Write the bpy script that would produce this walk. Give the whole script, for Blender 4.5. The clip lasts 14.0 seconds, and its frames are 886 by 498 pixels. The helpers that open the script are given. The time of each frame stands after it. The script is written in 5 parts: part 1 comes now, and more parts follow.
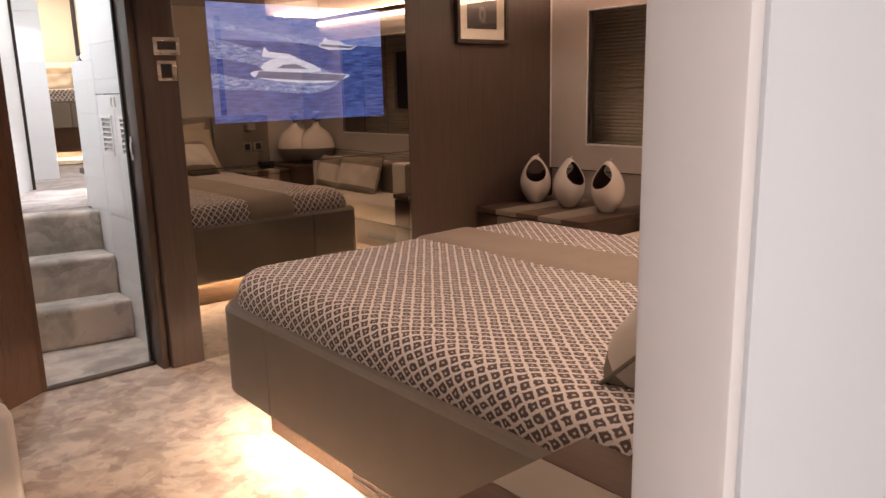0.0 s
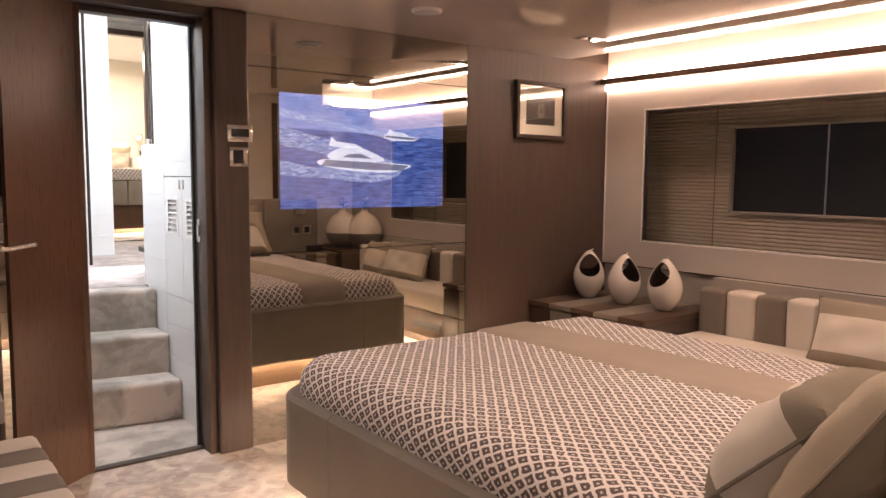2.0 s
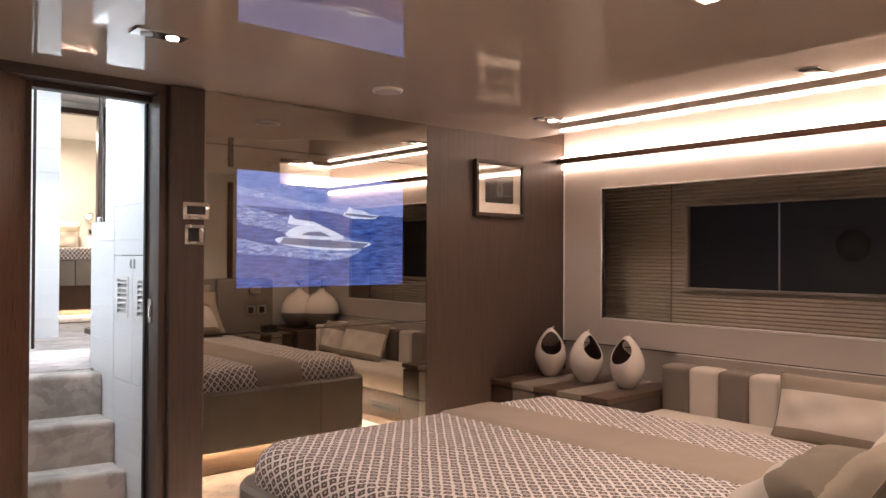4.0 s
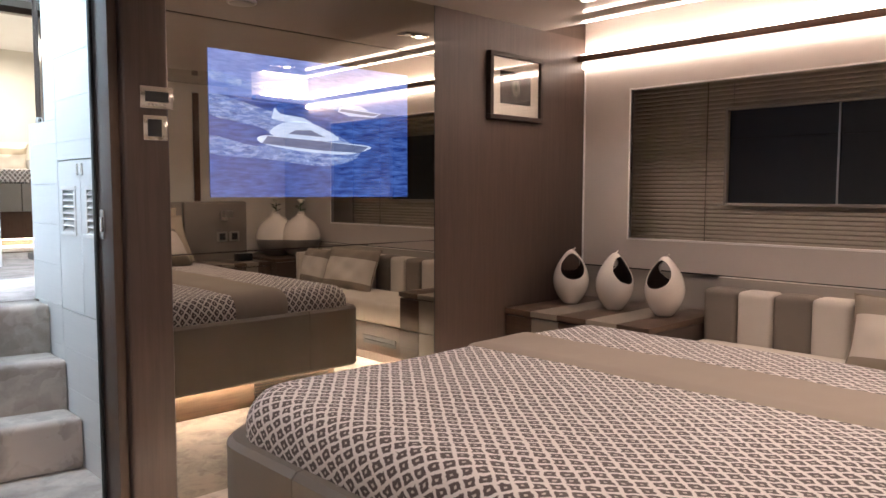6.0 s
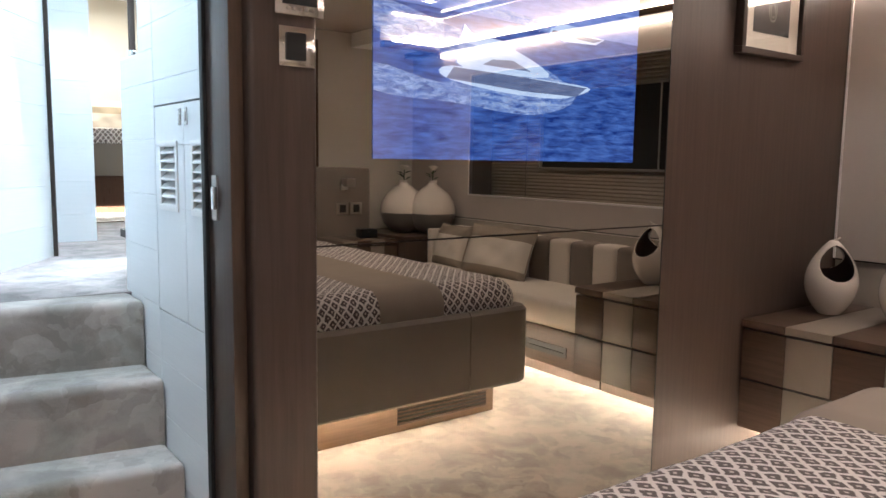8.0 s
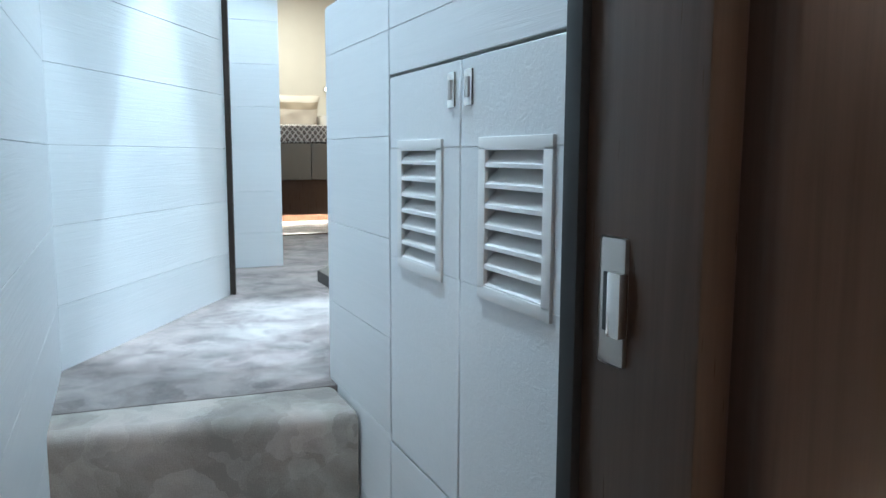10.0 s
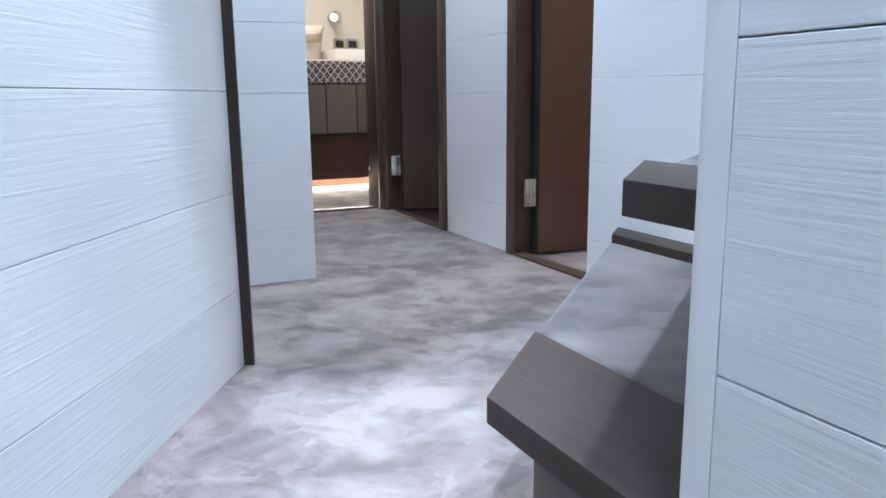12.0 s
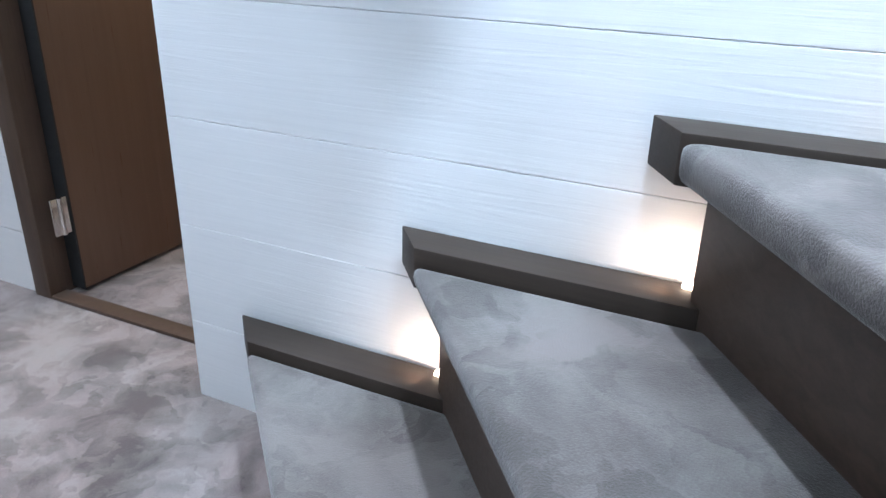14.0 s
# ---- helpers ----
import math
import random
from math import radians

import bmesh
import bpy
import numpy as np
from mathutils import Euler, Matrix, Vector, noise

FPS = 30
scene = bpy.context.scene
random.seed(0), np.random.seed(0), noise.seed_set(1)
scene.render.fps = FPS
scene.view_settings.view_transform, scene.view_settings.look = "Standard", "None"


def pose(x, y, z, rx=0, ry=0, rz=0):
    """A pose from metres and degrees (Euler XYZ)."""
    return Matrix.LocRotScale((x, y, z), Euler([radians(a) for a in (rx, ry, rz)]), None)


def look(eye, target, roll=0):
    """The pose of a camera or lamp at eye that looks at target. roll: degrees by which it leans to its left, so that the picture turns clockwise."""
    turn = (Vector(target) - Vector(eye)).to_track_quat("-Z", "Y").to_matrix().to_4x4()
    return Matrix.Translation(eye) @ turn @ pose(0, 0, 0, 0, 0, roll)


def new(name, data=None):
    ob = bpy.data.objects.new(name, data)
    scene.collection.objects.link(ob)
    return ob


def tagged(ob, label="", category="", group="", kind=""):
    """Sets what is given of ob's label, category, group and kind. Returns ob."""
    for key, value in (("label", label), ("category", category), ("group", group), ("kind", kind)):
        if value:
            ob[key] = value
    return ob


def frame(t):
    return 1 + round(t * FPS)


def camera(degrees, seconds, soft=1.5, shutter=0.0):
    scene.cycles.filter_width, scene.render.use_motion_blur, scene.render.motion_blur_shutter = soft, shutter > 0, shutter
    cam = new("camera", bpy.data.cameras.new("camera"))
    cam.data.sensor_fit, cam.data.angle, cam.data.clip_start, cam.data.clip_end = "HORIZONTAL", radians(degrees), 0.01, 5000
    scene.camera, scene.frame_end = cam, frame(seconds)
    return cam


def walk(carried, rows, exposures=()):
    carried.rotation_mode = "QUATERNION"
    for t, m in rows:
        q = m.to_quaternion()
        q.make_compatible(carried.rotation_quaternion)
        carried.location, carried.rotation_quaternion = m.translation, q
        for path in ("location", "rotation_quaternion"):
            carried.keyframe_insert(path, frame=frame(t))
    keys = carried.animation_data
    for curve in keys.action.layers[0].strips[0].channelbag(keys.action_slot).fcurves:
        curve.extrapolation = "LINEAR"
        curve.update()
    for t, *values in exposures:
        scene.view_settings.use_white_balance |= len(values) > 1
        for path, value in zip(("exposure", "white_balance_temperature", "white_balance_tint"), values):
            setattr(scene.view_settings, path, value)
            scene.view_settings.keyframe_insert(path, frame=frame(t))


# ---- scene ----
cam = camera(61.0, 14.0)
PATH = [
    (0, (0.383, 0.31, 1.217), (1.633, 1.814, 0.8), -1.4),
    (0.5, (0.337, 0.357, 1.225), (1.514, 1.935, 0.872), -1.3),
    (1, (0.306, 0.401, 1.231), (1.481, 1.995, 0.952), -0.7),
    (1.5, (0.292, 0.418, 1.211), (1.475, 2.016, 0.997), -0.3),
    (2, (0.296, 0.422, 1.24), (1.51, 2.0, 1.049), 0.5),
    (2.5, (0.299, 0.432, 1.267), (1.576, 1.969, 1.183), 1.3),
    (5, (0.333, 0.627, 1.167), (1.648, 2.133, 1.192), 0.1),
    (5.5, (0.45, 0.855, 1.126), (1.733, 2.384, 1.004), 0.1),
    (6, (0.548, 1.063, 1.105), (1.919, 2.511, 0.955), 0.1),
    (6.5, (0.627, 1.323, 1.098), (2.025, 2.734, 0.862), 0.3),
    (7, (0.684, 1.541, 1.081), (2.101, 2.93, 0.826), 0.8),
    (7.5, (0.783, 1.81, 1.066), (2.124, 3.269, 0.795), 1.3),
    (8, (0.877, 2.073, 1.082), (2.061, 3.669, 0.85), 0.8),
    (8.5, (0.937, 2.37, 1.074), (2.013, 4.044, 0.869), 0.9),
    (9, (0.977, 2.676, 1.086), (2.035, 4.362, 0.899), 0.0),
    (9.2, (1.006, 2.794, 1.092), (2.041, 4.493, 0.891), -0.1),
    (11.3, (1.202, 3.996, 1.112), (1.68, 5.914, 0.807), 0.9),
    (11.5, (1.211, 4.133, 1.099), (1.772, 6.025, 0.771), 0.8),
    (12, (1.247, 4.5, 1.11), (2.084, 6.273, 0.714), -0.6),
    (12.5, (1.271, 4.714, 1.216), (2.286, 6.36, 0.705), -1.2),
    (13, (1.298, 4.849, 1.269), (2.534, 6.302, 0.67), -0.1),
    (13.5, (1.339, 4.928, 1.395), (2.818, 6.06, 0.667), 0.8),
    (14, (1.429, 5.037, 1.44), (3.087, 5.807, 0.631), 1.5),
]
# the picture darkens and cools as the lit corridor comes nearer
EXPOSURES = [
    (0.0, -0.25, 7400, 20),
    (0.8, 0.15, 7300, 19),
    (1.5, 0.22, 7150, 18),
    (2.7, 0.19, 6900, 17),
    (5.0, 0.0, 6200, 11),
    (6.5, 0.16, 5800, 7),
    (7.5, 0.1, 5650, 5),
    (9.2, -0.2, 5500, -2),
    (11.3, -1.04, 5350, 6),
    (12.5, -0.64, 5780, 13),
    (13.2, -0.50, 5830, 13),
    (14.0, -0.76, 5700, 11),
]
walk(cam, [(t, look(eye, target, roll)) for t, eye, target, roll in PATH], EXPOSURES)

# ---- world and light ----
world = bpy.data.worlds.new("world")
scene.world = world
world.use_nodes = True
world.node_tree.nodes["Background"].inputs[0].default_value = (0.02, 0.024, 0.03, 1)
world.node_tree.nodes["Background"].inputs[1].default_value = 0.3

WARM = (1.0, 0.73, 0.57)
COOL = (0.80, 0.91, 1.0)


def lamp(name, kind, place, target, watts, colour, size=0.1, spot=None, size_y=None):
    data = bpy.data.lights.new(name, kind)
    data.energy, data.color = watts, colour
    if kind == "AREA":
        data.size = size
        if size_y:
            data.shape, data.size_y = "RECTANGLE", size_y
    else:
        data.shadow_soft_size = size
    if spot:
        data.spot_size, data.spot_blend = radians(spot), 0.35
    ob = new(name, data)
    ob.matrix_world = look(place, target)
    return ob


FLOOR_UP = 0.625
CEIL = 1.947
HALL_CEIL = 2.585

# corridor downlights, unseen stairwell and side cabin fills, guest cabin and bathroom lamps
HALL_LIGHTS = ((1.42, 5.36, 26, 340), (1.62, 5.95, 66, 95), (2.0, 5.1, 41, 230), (2.1, 6.55, 66, 115), (1.26, 4.40, 66, 120))
for hx, hy, cone, watts in HALL_LIGHTS:
    spot = lamp("hall_downlight_lamp", "SPOT", (hx, hy, HALL_CEIL - 0.02), (hx, hy, 0), watts, COOL, 0.035, cone)
    spot.data.spot_blend = 0.18
    lamp("hall_downlight_glow", "SPOT", (hx, hy, HALL_CEIL - 0.02), (hx, hy, 0), 17, COOL, 0.05, 165)
# unseen lamp added over the stairs, for cool light from the deck above
lamp("stairwell_fill", "AREA", (1.95, 4.15, 3.4), (1.95, 4.3, 0), 95, (0.72, 0.9, 1.0), 0.6, None, 0.7)
lamp("guest_cabin_lamp", "AREA", (2.4, 9.0, 2.5), (2.4, 9.0, 0), 55, (1.0, 0.87, 0.68), 0.8)
# no fitting seen here; added to brighten the open door
lamp("side_cabin_fill", "AREA", (3.1, 6.3, 2.5), (3.1, 6.3, 0), 30, (1.0, 0.9, 0.75), 0.4)
lamp("bathroom_lamp", "AREA", (0.1, -0.55, 1.9), (0.1, -0.55, 0), 26, (0.90, 0.93, 1.0), 0.5)


# cabin downlights, one in each ceiling fitting
# the last three are unseen, added to brighten bed and floor
DOWNLIGHTS = ((1.2, 2.91), (3.25, 3.06), (3.26, 1.71), (1.18, 1.35), (2.15, 1.55), (2.2, 0.95))
for dx, dy in DOWNLIGHTS:
    lamp("cabin_downlight_lamp", "SPOT", (dx, dy, CEIL - 0.014), (dx, dy, 0), 25, (1.0, 0.765, 0.625), 0.04, 128)


# ---- materials ----
def nodes_of(name):
    m = bpy.data.materials.new(name)
    m.use_nodes = True
    t = m.node_tree
    return m, t, t.nodes["Principled BSDF"]


def node(t, kind, **inputs):
    n = t.nodes.new(kind)
    for k, v in inputs.items():
        n.inputs[k.replace("_", " ")].default_value = v
    return n


def math_node(t, op, a, b=None):
    n = t.nodes.new("ShaderNodeMath")
    n.operation = op
    for i, v in enumerate((a, b)):
        if v is None:
            continue
        if isinstance(v, (int, float)):
            n.inputs[i].default_value = v
        else:
            t.links.new(v, n.inputs[i])
    return n.outputs[0]


def ramp(t, source, stops):
    r = t.nodes.new("ShaderNodeValToRGB")
    while len(r.color_ramp.elements) < len(stops):
        r.color_ramp.elements.new(0.5)
    for e, (p, c) in zip(r.color_ramp.elements, stops):
        e.position, e.color = p, (*c, 1)
    t.links.new(source, r.inputs[0])
    return r.outputs[0]


def coords(t, scale=(1, 1, 1), kind="Object"):
    c, m = t.nodes.new("ShaderNodeTexCoord"), t.nodes.new("ShaderNodeMapping")
    m.inputs["Scale"].default_value = scale
    t.links.new(c.outputs[kind], m.inputs[0])
    return m.outputs[0]


def noise_out(t, vec, scale, detail=4.0, rough=0.55, distortion=0.0):
    n = node(t, "ShaderNodeTexNoise", Scale=scale, Detail=detail, Roughness=rough, Distortion=distortion)
    t.links.new(vec, n.inputs["Vector"])
    return n.outputs[0]


def bump(t, p, height, strength, distance):
    b = node(t, "ShaderNodeBump", Strength=strength, Distance=distance)
    t.links.new(height, b.inputs["Height"])
    t.links.new(b.outputs[0], p.inputs["Normal"])


def plain(name, colour, rough=0.5, metal=0.0, vary=0.12, grain=60.0, relief=0.15, coat=0.0):
    """A surface of one colour with soft mottling and a fine relief."""
    m, t, p = nodes_of(name)
    v = coords(t)
    big = noise_out(t, v, 3.0, 5)
    lo, hi = [c * (1 - vary) for c in colour], [min(1, c * (1 + vary)) for c in colour]
    t.links.new(ramp(t, big, [(0.3, lo), (0.7, hi)]), p.inputs["Base Color"])
    p.inputs["Roughness"].default_value, p.inputs["Metallic"].default_value = rough, metal
    p.inputs["Coat Weight"].default_value = coat
    p.inputs["Coat Roughness"].default_value = 0.14 if relief == 0.0 and rough == 0.2 else 0.03
    if relief:
        bump(t, p, noise_out(t, v, grain, 3), relief, 0.002)
    return m


def wood(name, dark, light, axis="Z", rough=0.38, scale=1.0, soft=0.0):
    """Veneer with its grain along one axis."""
    m, t, p = nodes_of(name)
    stretch = {"X": (1.2, 30, 30), "Y": (30, 1.2, 30), "Z": (30, 30, 1.2)}[axis]
    v = coords(t, [s * scale for s in stretch])
    g = noise_out(t, v, 2.2, 8, 0.65, 0.6)
    fine = noise_out(t, coords(t, [s * 5 for s in stretch]), 2.0, 3)
    both = math_node(t, "ADD", math_node(t, "MULTIPLY", g, 0.75), math_node(t, "MULTIPLY", fine, 0.25))
    t.links.new(ramp(t, both, [(0.32 - soft, dark), (0.68 + soft, light)]), p.inputs["Base Color"])
    p.inputs["Specular IOR Level"].default_value = 0.35
    t.links.new(math_node(t, "ADD", math_node(t, "MULTIPLY", fine, 0.2), rough - 0.1), p.inputs["Roughness"])
    bump(t, p, fine, 0.07, 0.001)
    return m


def glow(name, colour, strength):
    m = bpy.data.materials.new(name)
    m.use_nodes = True
    t = m.node_tree
    t.nodes.remove(t.nodes["Principled BSDF"])
    e = node(t, "ShaderNodeEmission", Color=(*colour, 1), Strength=strength)
    t.links.new(e.outputs[0], t.nodes["Material Output"].inputs[0])
    return m


def carpet_material(name, dark, light, scale=1.0, swirl=0.55, hard=0.5):
    """Cut pile, brushed this way and that: patches of one lie each, with crisp edges, over soft clouds."""
    m, t, p = nodes_of(name)
    v = coords(t)
    warp = node(t, "ShaderNodeTexNoise", Scale=7.0 * scale, Detail=4.0, Roughness=0.6)
    t.links.new(v, warp.inputs["Vector"])
    push = t.nodes.new("ShaderNodeVectorMath")
    push.operation = "MULTIPLY_ADD"
    t.links.new(warp.outputs["Color"], push.inputs[0])
    push.inputs[1].default_value = (0.26 * swirl / scale,) * 3
    t.links.new(v, push.inputs[2])
    cells = node(t, "ShaderNodeTexVoronoi", Scale=10.5 * scale, Randomness=1.0)
    t.links.new(push.outputs[0], cells.inputs["Vector"])
    tone = t.nodes.new("ShaderNodeSeparateColor")
    t.links.new(cells.outputs["Color"], tone.inputs[0])
    lie = math_node(t, "ADD", math_node(t, "MULTIPLY", tone.outputs[0], 0.62), math_node(t, "MULTIPLY", cells.outputs["Distance"], 0.55))
    small = node(t, "ShaderNodeTexVoronoi", Scale=23.0 * scale, Randomness=1.0)
    t.links.new(push.outputs[0], small.inputs["Vector"])
    tone2 = t.nodes.new("ShaderNodeSeparateColor")
    t.links.new(small.outputs["Color"], tone2.inputs[0])
    lie = math_node(t, "ADD", math_node(t, "MULTIPLY", lie, 0.62), math_node(t, "MULTIPLY", tone2.outputs[1], 0.34))
    cloud = noise_out(t, v, 8.5 * scale, 5, 0.55, 0.7)
    big = noise_out(t, v, 3.3, 3)
    fibre = noise_out(t, v, 420, 3)
    soft = math_node(t, "ADD", math_node(t, "MULTIPLY", cloud, 0.7), math_node(t, "MULTIPLY", big, 0.45))
    mix = math_node(t, "ADD", math_node(t, "MULTIPLY", lie, hard), math_node(t, "ADD", math_node(t, "MULTIPLY", soft, 1 - hard), math_node(t, "MULTIPLY", fibre, 0.14)))
    mid = [(a + b) / 2 for a, b in zip(dark, light)]
    lo, hi = 0.51, 0.73
    hue = t.nodes.new("ShaderNodeMix")
    hue.data_type, hue.blend_type = "RGBA", "MULTIPLY"
    hue.inputs["Factor"].default_value = 1.0
    t.links.new(ramp(t, mix, [(lo, dark), ((lo + hi) / 2, mid), (hi, light)]), hue.inputs["A"])
    t.links.new(ramp(t, noise_out(t, v, 5.5, 3, 0.5, 0.4), [(0.4, (1.0, 1.0, 0.99)), (0.6, (1.0, 0.945, 0.935))]), hue.inputs["B"])
    t.links.new(hue.outputs["Result"], p.inputs["Base Color"])
    p.inputs["Roughness"].default_value = 0.95
    p.inputs["Sheen Weight"].default_value = 0.3
    p.inputs["Specular IOR Level"].default_value = 0.1
    bump(t, p, math_node(t, "ADD", math_node(t, "MULTIPLY", fibre, 0.8), mix), 0.35, 0.004)
    return m


def quilt_material():
    """Brown and ivory ikat: a lattice of diamonds, each with a light heart."""
    m, t, p = nodes_of("ikat_quilt")
    uv = t.nodes.new("ShaderNodeTexCoord").outputs["UV"]
    wob = node(t, "ShaderNodeTexNoise", Scale=48.0, Detail=4.0)
    t.links.new(uv, wob.inputs["Vector"])
    sub = t.nodes.new("ShaderNodeVectorMath")
    sub.operation = "SUBTRACT"
    t.links.new(wob.outputs["Color"], sub.inputs[0])
    sub.inputs[1].default_value = (0.5, 0.5, 0.5)
    sc = t.nodes.new("ShaderNodeVectorMath")
    sc.operation = "SCALE"
    t.links.new(sub.outputs[0], sc.inputs[0])
    sc.inputs["Scale"].default_value = 0.017
    add = t.nodes.new("ShaderNodeVectorMath")
    add.operation = "ADD"
    t.links.new(uv, add.inputs[0])
    t.links.new(sc.outputs[0], add.inputs[1])
    sep = t.nodes.new("ShaderNodeSeparateXYZ")
    t.links.new(add.outputs[0], sep.inputs[0])
    x = math_node(t, "DIVIDE", sep.outputs[0], 0.038)
    y = math_node(t, "DIVIDE", sep.outputs[1], 0.047)
    arms = []
    for op in ("ADD", "SUBTRACT"):
        f = math_node(t, "FRACT", math_node(t, op, x, y))
        arms.append(math_node(t, "ABSOLUTE", math_node(t, "SUBTRACT", f, 0.5)))
    far = math_node(t, "MAXIMUM", *arms)
    ivory, brown, heart = (0.80, 0.745, 0.715), (0.105, 0.078, 0.074), (0.62, 0.55, 0.50)
    pattern = ramp(t, far, [(0.0, heart), (0.08, heart), (0.13, brown), (0.335, brown), (0.395, ivory), (1.0, ivory)])
    t.links.new(pattern, p.inputs["Base Color"])
    p.inputs["Roughness"].default_value = 0.9
    p.inputs["Sheen Weight"].default_value = 0.2
    weave = node(t, "ShaderNodeTexNoise", Scale=420.0, Detail=2.0)
    t.links.new(uv, weave.inputs["Vector"])
    soft = node(t, "ShaderNodeTexNoise", Scale=5.0, Detail=4.0)
    t.links.new(uv, soft.inputs["Vector"])
    bump(t, p, math_node(t, "ADD", math_node(t, "MULTIPLY", weave.outputs[0], 0.25), soft.outputs[0]), 0.35, 0.008)
    return m


def mirror_material(name, colour, rough=0.015):
    m, t, p = nodes_of(name)
    p.inputs["Base Color"].default_value = (*colour, 1)
    p.inputs["Metallic"].default_value, p.inputs["Roughness"].default_value = 1.0, rough
    return m


def screen_material(name, low, high, strength, stretch=(7, 7, 40), tint=(0.46, 0.44, 0.40)):
    """A lit picture behind smoked mirror glass: it shines and it mirrors."""
    m = bpy.data.materials.new(name)
    m.use_nodes = True
    t = m.node_tree
    t.nodes.remove(t.nodes["Principled BSDF"])
    waves = noise_out(t, coords(t, stretch), 2.0, 6, 0.6, 0.4)
    e = node(t, "ShaderNodeEmission", Strength=strength)
    t.links.new(ramp(t, waves, [(0.35, low), (0.66, high)]), e.inputs[0])
    g = node(t, "ShaderNodeBsdfGlossy", Color=(*tint, 1), Roughness=0.015)
    a = t.nodes.new("ShaderNodeAddShader")
    t.links.new(e.outputs[0], a.inputs[0])
    t.links.new(g.outputs[0], a.inputs[1])
    t.links.new(a.outputs[0], t.nodes["Material Output"].inputs[0])
    return m


def ragged(material, scale=(10, 10, 34)):
    """Lets the sea show between the streaks of a foam shape."""
    t = material.node_tree
    out = t.nodes["Material Output"]
    lit = out.inputs[0].links[0].from_socket
    clear = t.nodes.new("ShaderNodeBsdfTransparent")
    mix = t.nodes.new("ShaderNodeMixShader")
    t.links.new(ramp(t, noise_out(t, coords(t, scale), 2.4, 6, 0.7, 0.8), [(0.38, (0, 0, 0)), (0.62, (1, 1, 1))]), mix.inputs[0])
    t.links.new(clear.outputs[0], mix.inputs[1])
    t.links.new(lit, mix.inputs[2])
    t.links.new(mix.outputs[0], out.inputs[0])
    return material


def glass_sheet():
    """Clear picture glass: most light goes through, a tenth mirrors."""
    m = bpy.data.materials.new("picture_glass")
    m.use_nodes = True
    t = m.node_tree
    t.nodes.remove(t.nodes["Principled BSDF"])
    mix = t.nodes.new("ShaderNodeMixShader")
    mix.inputs[0].default_value = 0.1
    t.links.new(t.nodes.new("ShaderNodeBsdfTransparent").outputs[0], mix.inputs[1])
    t.links.new(node(t, "ShaderNodeBsdfGlossy", Roughness=0.01).outputs[0], mix.inputs[2])
    t.links.new(mix.outputs[0], t.nodes["Material Output"].inputs[0])
    return m


def plank_material():
    """White paint over brushed wood: the grain stands out as a relief."""
    m, t, p = nodes_of("white_brushed_plank")
    v = coords(t, (2.2, 60, 60))
    g = noise_out(t, v, 1.3, 6, 0.6, 1.6)
    fine = noise_out(t, coords(t, (3.0, 150, 150)), 1.2, 3, 0.6, 0.8)
    info = t.nodes.new("ShaderNodeObjectInfo")
    shade = math_node(t, "ADD", math_node(t, "MULTIPLY", info.outputs["Random"], 0.4), math_node(t, "MULTIPLY", g, 0.6))
    t.links.new(ramp(t, shade, [(0.2, (0.74, 0.745, 0.75)), (0.8, (0.82, 0.82, 0.82))]), p.inputs["Base Color"])
    p.inputs["Roughness"].default_value = 0.42
    bump(t, p, math_node(t, "ADD", g, math_node(t, "MULTIPLY", fine, 0.3)), 0.34, 0.0022)
    return m


